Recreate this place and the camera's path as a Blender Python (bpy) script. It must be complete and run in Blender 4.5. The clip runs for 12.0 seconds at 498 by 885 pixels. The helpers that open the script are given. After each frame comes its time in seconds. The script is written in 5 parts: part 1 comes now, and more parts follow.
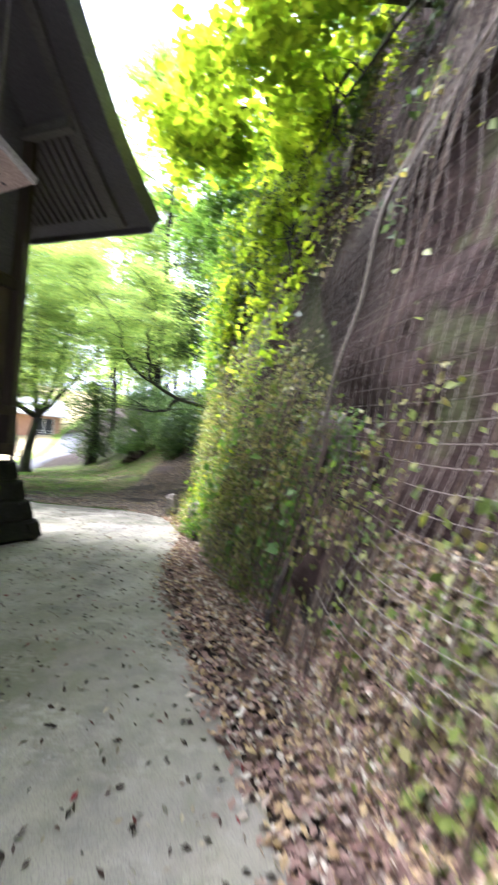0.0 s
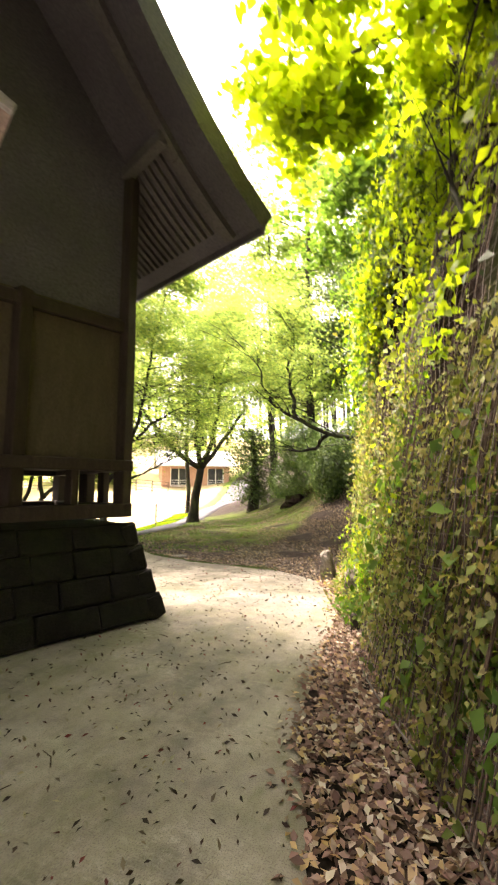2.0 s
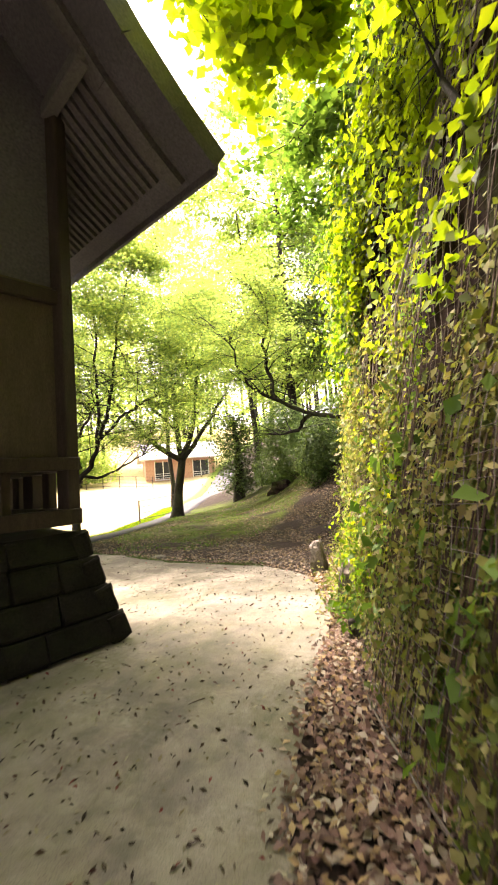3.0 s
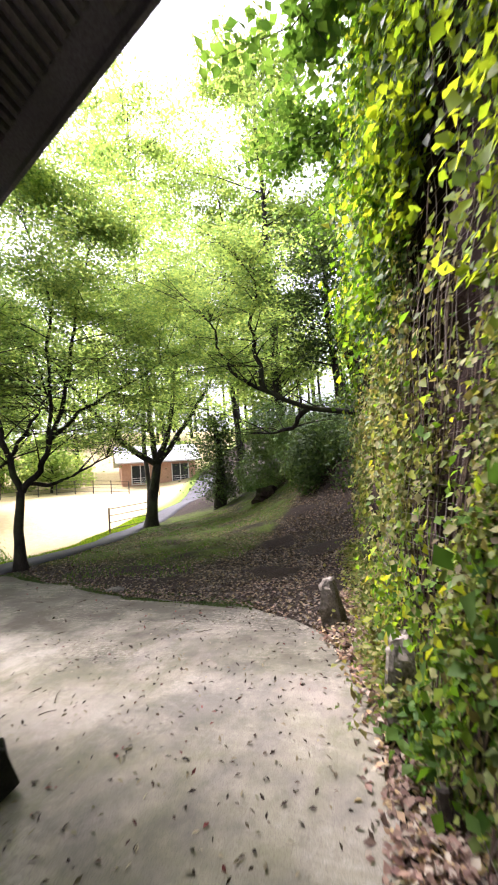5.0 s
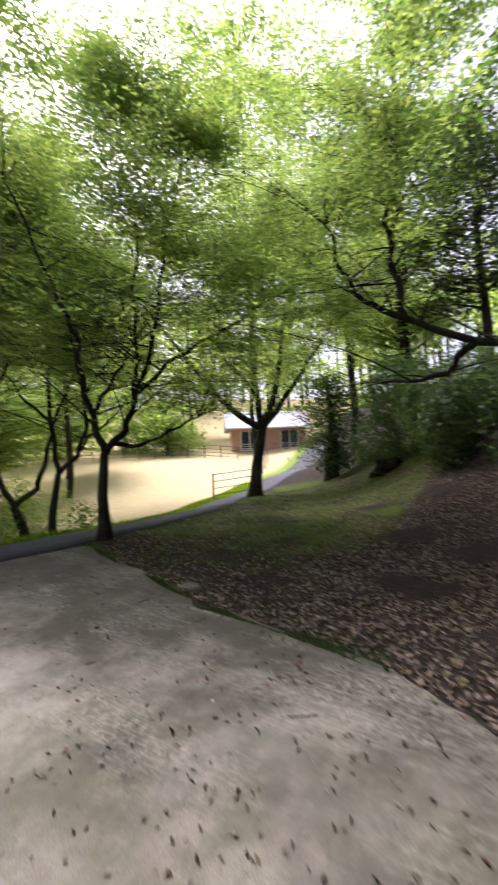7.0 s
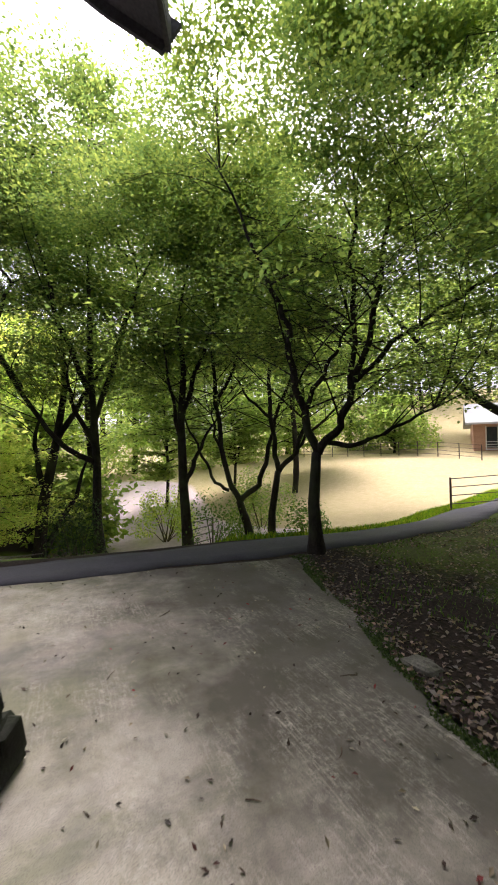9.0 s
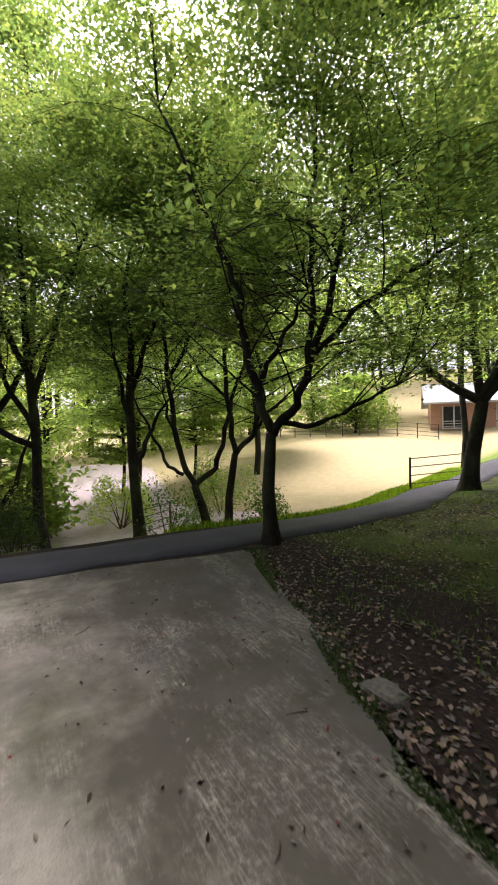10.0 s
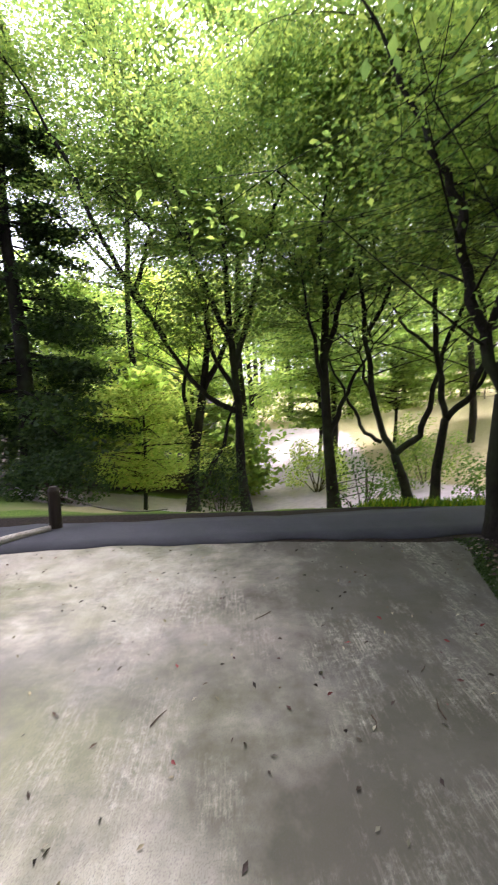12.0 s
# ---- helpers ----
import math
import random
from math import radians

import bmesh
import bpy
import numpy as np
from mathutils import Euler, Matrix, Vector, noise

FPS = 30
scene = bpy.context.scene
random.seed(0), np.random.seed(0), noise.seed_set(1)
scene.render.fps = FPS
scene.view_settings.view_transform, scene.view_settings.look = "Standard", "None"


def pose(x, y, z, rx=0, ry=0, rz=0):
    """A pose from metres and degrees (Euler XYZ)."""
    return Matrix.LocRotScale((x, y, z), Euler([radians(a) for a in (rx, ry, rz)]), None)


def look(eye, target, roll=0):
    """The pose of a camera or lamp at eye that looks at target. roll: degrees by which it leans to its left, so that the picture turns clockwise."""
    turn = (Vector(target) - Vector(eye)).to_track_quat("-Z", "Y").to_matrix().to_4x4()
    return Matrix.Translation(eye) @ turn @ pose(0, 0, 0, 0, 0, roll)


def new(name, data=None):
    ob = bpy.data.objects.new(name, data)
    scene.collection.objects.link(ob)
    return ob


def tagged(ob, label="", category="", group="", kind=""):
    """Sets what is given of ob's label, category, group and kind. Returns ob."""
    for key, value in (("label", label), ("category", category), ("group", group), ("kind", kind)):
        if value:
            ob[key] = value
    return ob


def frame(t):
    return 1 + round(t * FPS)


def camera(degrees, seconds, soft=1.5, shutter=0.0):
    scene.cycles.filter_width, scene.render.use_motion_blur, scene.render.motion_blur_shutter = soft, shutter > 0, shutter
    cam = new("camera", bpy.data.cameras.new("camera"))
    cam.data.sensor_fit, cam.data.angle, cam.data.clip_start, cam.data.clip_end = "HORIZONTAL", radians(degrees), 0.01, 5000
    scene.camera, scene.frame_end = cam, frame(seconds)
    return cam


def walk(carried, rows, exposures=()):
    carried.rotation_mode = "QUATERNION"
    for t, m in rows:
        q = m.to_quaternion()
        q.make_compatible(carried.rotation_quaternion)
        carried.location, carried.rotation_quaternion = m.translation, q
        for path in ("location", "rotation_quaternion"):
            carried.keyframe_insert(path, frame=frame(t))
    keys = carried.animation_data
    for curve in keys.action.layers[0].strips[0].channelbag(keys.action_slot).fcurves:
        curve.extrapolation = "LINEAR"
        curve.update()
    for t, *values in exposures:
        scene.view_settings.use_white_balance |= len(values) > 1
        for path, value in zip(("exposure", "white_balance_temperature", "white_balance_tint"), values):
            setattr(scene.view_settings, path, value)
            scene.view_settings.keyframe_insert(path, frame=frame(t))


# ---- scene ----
cam = camera(62.8, 12.0, soft=1.9, shutter=0.5)
PATH = [
    (0, (-0.297, 0.391, 1.144), (-0.292, 2.39, 1.209), 3.8),
    (0.5, (-0.216, 0.722, 1.182), (-0.695, 2.655, 1.367), 6.2),
    (0.6, (-0.213, 0.784, 1.181), (-0.738, 2.704, 1.379), 6.5),
    (1, (-0.225, 1.085, 1.205), (-0.906, 2.951, 1.435), 5.6),
    (1.2, (-0.222, 1.215, 1.178), (-0.959, 3.057, 1.43), 5.2),
    (1.5, (-0.199, 1.442, 1.228), (-1.023, 3.246, 1.488), 3.3),
    (1.8, (-0.262, 1.638, 1.235), (-1.093, 3.439, 1.488), 1.7),
    (2, (-0.292, 1.739, 1.233), (-1.061, 3.571, 1.464), -0.2),
    (2.5, (-0.346, 2.017, 1.213), (-1.125, 3.858, 1.273), -4.0),
    (2.7, (-0.364, 2.165, 1.224), (-1.083, 4.025, 1.37), -4.5),
    (4.3, (-0.746, 3.219, 1.306), (-1.432, 5.087, 1.503), -4.3),
    (4.5, (-0.822, 3.384, 1.303), (-1.477, 5.265, 1.488), -4.3),
    (5, (-0.966, 3.759, 1.322), (-1.586, 5.651, 1.503), -4.3),
    (5.5, (-1.088, 4.242, 1.32), (-1.759, 6.121, 1.449), -3.9),
    (6, (-1.263, 4.602, 1.328), (-1.875, 6.505, 1.36), -3.8),
    (6.5, (-1.409, 4.981, 1.264), (-2.116, 6.851, 1.225), -3.5),
    (6.6, (-1.452, 5.067, 1.264), (-2.239, 6.905, 1.233), -3.3),
    (6.8, (-1.566, 5.233, 1.275), (-2.525, 6.988, 1.288), -2.3),
    (7, (-1.69, 5.38, 1.303), (-2.803, 7.04, 1.36), -2.1),
    (7.5, (-1.956, 5.659, 1.369), (-3.398, 7.037, 1.524), -1.5),
    (7.7, (-2.077, 5.789, 1.378), (-3.682, 6.97, 1.549), -1.2),
    (9.3, (-2.639, 6.405, 1.383), (-4.449, 7.252, 1.446), -0.7),
    (9.5, (-2.731, 6.517, 1.365), (-4.516, 7.419, 1.4), -1.0),
    (10, (-2.975, 6.728, 1.394), (-4.705, 7.73, 1.362), -1.2),
    (10.5, (-3.275, 6.779, 1.402), (-5.031, 7.736, 1.359), -0.2),
    (11, (-3.447, 6.805, 1.402), (-5.347, 7.429, 1.359), 0.1),
    (11.5, (-3.541, 6.869, 1.394), (-5.515, 7.178, 1.307), -0.4),
    (12, (-3.536, 6.956, 1.402), (-5.526, 7.05, 1.22), -2.1),
]
LIGHT = [(0.0, 3.2, 5500, 20), (0.6, 3.3, 6000, 25), (1.5, 3.3, 6900, 26), (2.5, 3.3, 7800, 25), (3.4, 3.05, 7200, 27), (4.5, 2.6, 6300, 28), (5.5, 2.0, 6050, 28), (6.5, 1.6, 6050, 28),
         (7.5, 1.5, 5950, 26), (9.5, 1.4, 6300, 24), (10.5, 1.6, 6200, 24), (11.2, 1.9, 6000, 24), (12.0, 2.15, 5850, 24)]
walk(cam, [(t, look(eye, target, roll)) for t, eye, target, roll in PATH], LIGHT)

# ---- light ----
SUN_EL, SUN_AZ = radians(56), radians(284)      # compass style: 0 = +y, 270 = -x
world = bpy.data.worlds.new("world")
scene.world = world
world.use_nodes = True
wn, wl = world.node_tree.nodes, world.node_tree.links
sky = wn.new("ShaderNodeTexSky")
sky.sky_type, sky.sun_disc = "NISHITA", False
sky.sun_elevation, sky.sun_rotation = SUN_EL, SUN_AZ
sky.air_density, sky.dust_density, sky.ozone_density = 1.0, 6.0, 1.0
bw = wn.new("ShaderNodeHueSaturation")
bw.inputs["Saturation"].default_value = 0.35
wl.new(sky.outputs[0], bw.inputs["Color"])
bg = wn["Background"]
wl.new(bw.outputs[0], bg.inputs["Color"])
bg.inputs["Strength"].default_value = 0.13
sun_data = bpy.data.lights.new("sun", "SUN")
sun_data.energy, sun_data.angle, sun_data.color = 2.4, radians(24), (1.0, 0.95, 0.86)
sun = new("sun", sun_data)
sdir = Vector((math.sin(SUN_AZ) * math.cos(SUN_EL), math.cos(SUN_AZ) * math.cos(SUN_EL), math.sin(SUN_EL)))
sun.matrix_world = look(sdir * 50, (0, 0, 0))


# ---- materials ----
class Nodes:
    """Short hand for building a node material."""

    def __init__(self, name, rough=0.8, spec=0.3):
        self.m = bpy.data.materials.new(name)
        self.m.use_nodes = True
        self.n, self.l = self.m.node_tree.nodes, self.m.node_tree.links
        self.b = self.n["Principled BSDF"]
        self.b.inputs["Roughness"].default_value = rough
        self.b.inputs["Specular IOR Level"].default_value = spec
        self.co = self.n.new("ShaderNodeTexCoord").outputs["Object"]
        self.geo = None

    def world_pos(self):
        if self.geo is None:
            self.geo = self.n.new("ShaderNodeNewGeometry")
        return self.geo.outputs["Position"]

    def noise(self, scale, detail=4, rough=0.6, co=None, stretch=None):
        t = self.n.new("ShaderNodeTexNoise")
        t.inputs["Scale"].default_value = scale
        t.inputs["Detail"].default_value = detail
        t.inputs["Roughness"].default_value = rough
        src = co or self.world_pos()
        if stretch:
            mp = self.n.new("ShaderNodeMapping")
            mp.inputs["Scale"].default_value = stretch
            self.l.new(src, mp.inputs["Vector"])
            src = mp.outputs[0]
        self.l.new(src, t.inputs["Vector"])
        return t.outputs["Fac"]

    def ramp(self, fac, *stops):
        r = self.n.new("ShaderNodeValToRGB")
        e = r.color_ramp.elements
        while len(e) < len(stops):
            e.new(0.5)
        for el, (p, c) in zip(e, stops):
            el.position = p
            el.color = (*c, 1) if len(c) == 3 else c
        self.l.new(fac, r.inputs[0])
        return r.outputs[0]

    def mask(self, fac, lo, hi):
        return self.ramp(fac, (lo, (0, 0, 0)), (hi, (1, 1, 1)))

    def mix(self, fac, a, b, mode="MIX"):
        x = self.n.new("ShaderNodeMix")
        x.data_type, x.blend_type = "RGBA", mode
        if isinstance(fac, (int, float)):
            x.inputs[0].default_value = fac
        else:
            self.l.new(fac, x.inputs[0])
        for sock, v in ((x.inputs[6], a), (x.inputs[7], b)):
            if isinstance(v, tuple):
                sock.default_value = (*v, 1)
            else:
                self.l.new(v, sock)
        return x.outputs[2]

    def bump(self, *heights, dist=0.02, strength=0.6):
        prev = None
        for h, d in heights:
            bp = self.n.new("ShaderNodeBump")
            bp.inputs["Strength"].default_value = strength
            bp.inputs["Distance"].default_value = d
            self.l.new(h, bp.inputs["Height"])
            if prev:
                self.l.new(prev, bp.inputs["Normal"])
            prev = bp.outputs[0]
        self.l.new(prev, self.b.inputs["Normal"])

    def color(self, c):
        self.l.new(c, self.b.inputs["Base Color"])
        return self


def simple(name, dark, light, scale=6.0, rough=0.8, relief=0.005, stretch=None, spec=0.3, fine=60.0, metal=0.0, stain=None):
    k = Nodes(name, rough, spec)
    k.b.inputs["Metallic"].default_value = metal
    a = k.noise(scale, 5, stretch=stretch)
    f = k.noise(fine, 4, stretch=stretch)
    c = k.ramp(a, (0.3, dark), (0.7, light))
    c = k.mix(k.mask(f, 0.35, 0.75), c, tuple(v * 0.65 for v in dark))
    if stain:
        c = k.mix(k.mask(k.noise(1.3, 5), 0.48, 0.7), c, stain)
    k.color(c)
    k.bump((a, relief * 2), (f, relief))
    return k.m


def leaf_mat(name, cols, trans=0.5, rough=0.55, through_col=(1.5, 1.45, 0.6)):
    """A leaf: coloured leaf by leaf, with light coming through it."""
    k = Nodes(name, rough, 0.25)
    g = k.n.new("ShaderNodeNewGeometry")
    c = k.ramp(g.outputs["Random Per Island"], *[(i / (len(cols) - 1), v) for i, v in enumerate(cols)])
    big = k.noise(0.7, 3)
    c = k.mix(k.mask(big, 0.35, 0.7), c, k.mix(1.0, c, (0.7, 0.8, 0.75), "MULTIPLY"))
    k.color(c)
    tr = k.n.new("ShaderNodeBsdfTranslucent")
    k.l.new(k.mix(1.0, c, through_col, "MULTIPLY"), tr.inputs["Color"])
    ms = k.n.new("ShaderNodeMixShader")
    ms.inputs[0].default_value = trans
    k.l.new(k.b.outputs[0], ms.inputs[1])
    k.l.new(tr.outputs[0], ms.inputs[2])
    k.l.new(ms.outputs[0], k.n["Material Output"].inputs["Surface"])
    return k.m


def concrete_mat():
    k = Nodes("concrete", 0.75, 0.14)
    big, mid = k.noise(0.32, 5, 0.6), k.noise(1.3, 6, 0.65)
    blot, fine, grit = k.noise(4.5, 7, 0.7), k.noise(28, 5, 0.7), k.noise(160, 2)
    c = k.ramp(big, (0.35, (0.25, 0.232, 0.19)), (0.5, (0.36, 0.33, 0.272)), (0.65, (0.47, 0.425, 0.35)))
    c = k.mix(k.ramp(mid, (0.42, (0, 0, 0)), (0.62, (0.7, 0.7, 0.7))), c, (0.19, 0.19, 0.115))
    c = k.mix(k.ramp(k.noise(0.9, 6, 0.7), (0.5, (0, 0, 0)), (0.66, (0.6, 0.6, 0.6))), c, (0.32, 0.265, 0.235))
    c = k.mix(k.ramp(blot, (0.48, (0, 0, 0)), (0.68, (0.5, 0.5, 0.5))), c, (0.15, 0.14, 0.13))
    c = k.mix(k.ramp(k.noise(1.6, 6, 0.7, stretch=(1, 0.45, 1)), (0.50, (0, 0, 0)), (0.62, (0.65, 0.65, 0.65))), c, (0.15, 0.155, 0.085))
    # shade of the maples, painted into the colour towards the far end
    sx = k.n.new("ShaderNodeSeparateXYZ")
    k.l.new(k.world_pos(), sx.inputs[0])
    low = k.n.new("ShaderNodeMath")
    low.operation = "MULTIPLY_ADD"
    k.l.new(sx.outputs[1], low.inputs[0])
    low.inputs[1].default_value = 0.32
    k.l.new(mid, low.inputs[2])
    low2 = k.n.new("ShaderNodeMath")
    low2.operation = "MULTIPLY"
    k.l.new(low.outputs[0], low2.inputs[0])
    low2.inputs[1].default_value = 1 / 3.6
    maple_shade = k.mask(low2.outputs[0], 0.69, 0.80)
    c = k.mix(k.mix(1.0, maple_shade, (0.88, 0.88, 0.88), "MULTIPLY"), c, (0.058, 0.055, 0.042))
    worn = k.mask(k.noise(1.1, 7, 0.72, stretch=(0.6, 1.2, 1)), 0.47, 0.6)
    speck = k.mix(1.0, worn, k.ramp(k.noise(24, 6, 0.85), (0.48, (0, 0, 0)), (0.62, (0.6, 0.6, 0.6))), "MULTIPLY")
    c = k.mix(speck, c, (0.52, 0.48, 0.42))
    broom = k.mix(1.0, worn, k.mask(k.noise(6, 5, 0.7, stretch=(0.8, 12, 1)), 0.48, 0.72), "MULTIPLY")
    c = k.mix(broom, c, (0.40, 0.365, 0.30))
    damp = k.mask(k.noise(0.75, 8, 0.72, stretch=(1, 0.8, 1)), 0.50, 0.62)
    c = k.mix(k.mix(1.0, damp, (0.6, 0.6, 0.6), "MULTIPLY"), c, (0.10, 0.096, 0.088))
    c = k.mix(k.ramp(grit, (0.5, (0, 0, 0)), (0.66, (0.5, 0.5, 0.5))), c, (0.09, 0.085, 0.078))
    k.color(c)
    k.l.new(k.ramp(mid, (0.35, (0.58, 0.58, 0.58)), (0.6, (0.85, 0.85, 0.85))), k.b.inputs["Roughness"])
    k.bump((blot, 0.004), (fine, 0.002), (grit, 0.001))
    return k.m


def ground_mat():
    k = Nodes("earth_and_grass", 0.95, 0.15)
    at = k.n.new("ShaderNodeAttribute")
    at.attribute_name = "zone"
    sep = k.n.new("ShaderNodeSeparateColor")
    k.l.new(at.outputs["Color"], sep.inputs[0])
    mid, fine = k.noise(4.0, 5), k.noise(30, 5)
    litter = k.ramp(fine, (0.3, (0.010, 0.008, 0.007)), (0.55, (0.030, 0.021, 0.017)), (0.78, (0.08, 0.06, 0.048)))
    moss = k.ramp(fine, (0.3, (0.02, 0.03, 0.006)), (0.7, (0.10, 0.135, 0.02)))
    patch = k.mask(k.noise(1.2, 5), 0.48, 0.66)
    moss = k.mix(patch, moss, litter)
    grass = k.ramp(mid, (0.3, (0.42, 0.35, 0.19)), (0.7, (0.55, 0.44, 0.28)))
    grass = k.mix(k.mask(fine, 0.4, 0.8), grass, (0.32, 0.27, 0.11))
    green = k.ramp(fine, (0.3, (0.07, 0.13, 0.02)), (0.7, (0.20, 0.28, 0.05)))
    drive = k.ramp(mid, (0.3, (0.54, 0.44, 0.47)), (0.7, (0.68, 0.56, 0.60)))
    edge = k.mix(0.35, fine, mid)
    def w(ch):
        mth = k.n.new("ShaderNodeMath")
        mth.operation = "ADD"
        k.l.new(ch, mth.inputs[0])
        sub = k.n.new("ShaderNodeMath")
        sub.operation = "MULTIPLY_ADD"
        k.l.new(edge, sub.inputs[0])
        sub.inputs[1].default_value, sub.inputs[2].default_value = 0.8, -0.4
        k.l.new(sub.outputs[0], mth.inputs[1])
        return k.mask(mth.outputs[0], 0.42, 0.58)
    c = k.mix(w(sep.outputs[1]), litter, moss)
    c = k.mix(k.ramp(sep.outputs[0], (0.25, (0, 0, 0)), (0.45, (1, 1, 1))), c, green)
    c = k.mix(k.ramp(sep.outputs[0], (0.6, (0, 0, 0)), (0.9, (1, 1, 1))), c, grass)
    c = k.mix(w(sep.outputs[2]), c, drive)
    k.color(c)
    k.bump((mid, 0.03), (fine, 0.015))
    return k.m


def rock_mat():
    k = Nodes("rock", 0.95, 0.08)
    a, b, c3 = k.noise(1.4, 6), k.noise(7, 6), k.noise(45, 4)
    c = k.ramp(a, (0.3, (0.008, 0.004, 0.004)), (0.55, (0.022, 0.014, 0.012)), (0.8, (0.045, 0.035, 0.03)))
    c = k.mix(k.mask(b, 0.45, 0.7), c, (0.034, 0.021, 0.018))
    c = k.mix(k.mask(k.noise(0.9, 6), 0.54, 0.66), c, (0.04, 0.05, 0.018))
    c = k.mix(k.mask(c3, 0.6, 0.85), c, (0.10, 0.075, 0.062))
    k.color(c)
    k.bump((a, 0.15), (b, 0.04), (c3, 0.008))
    return k.m


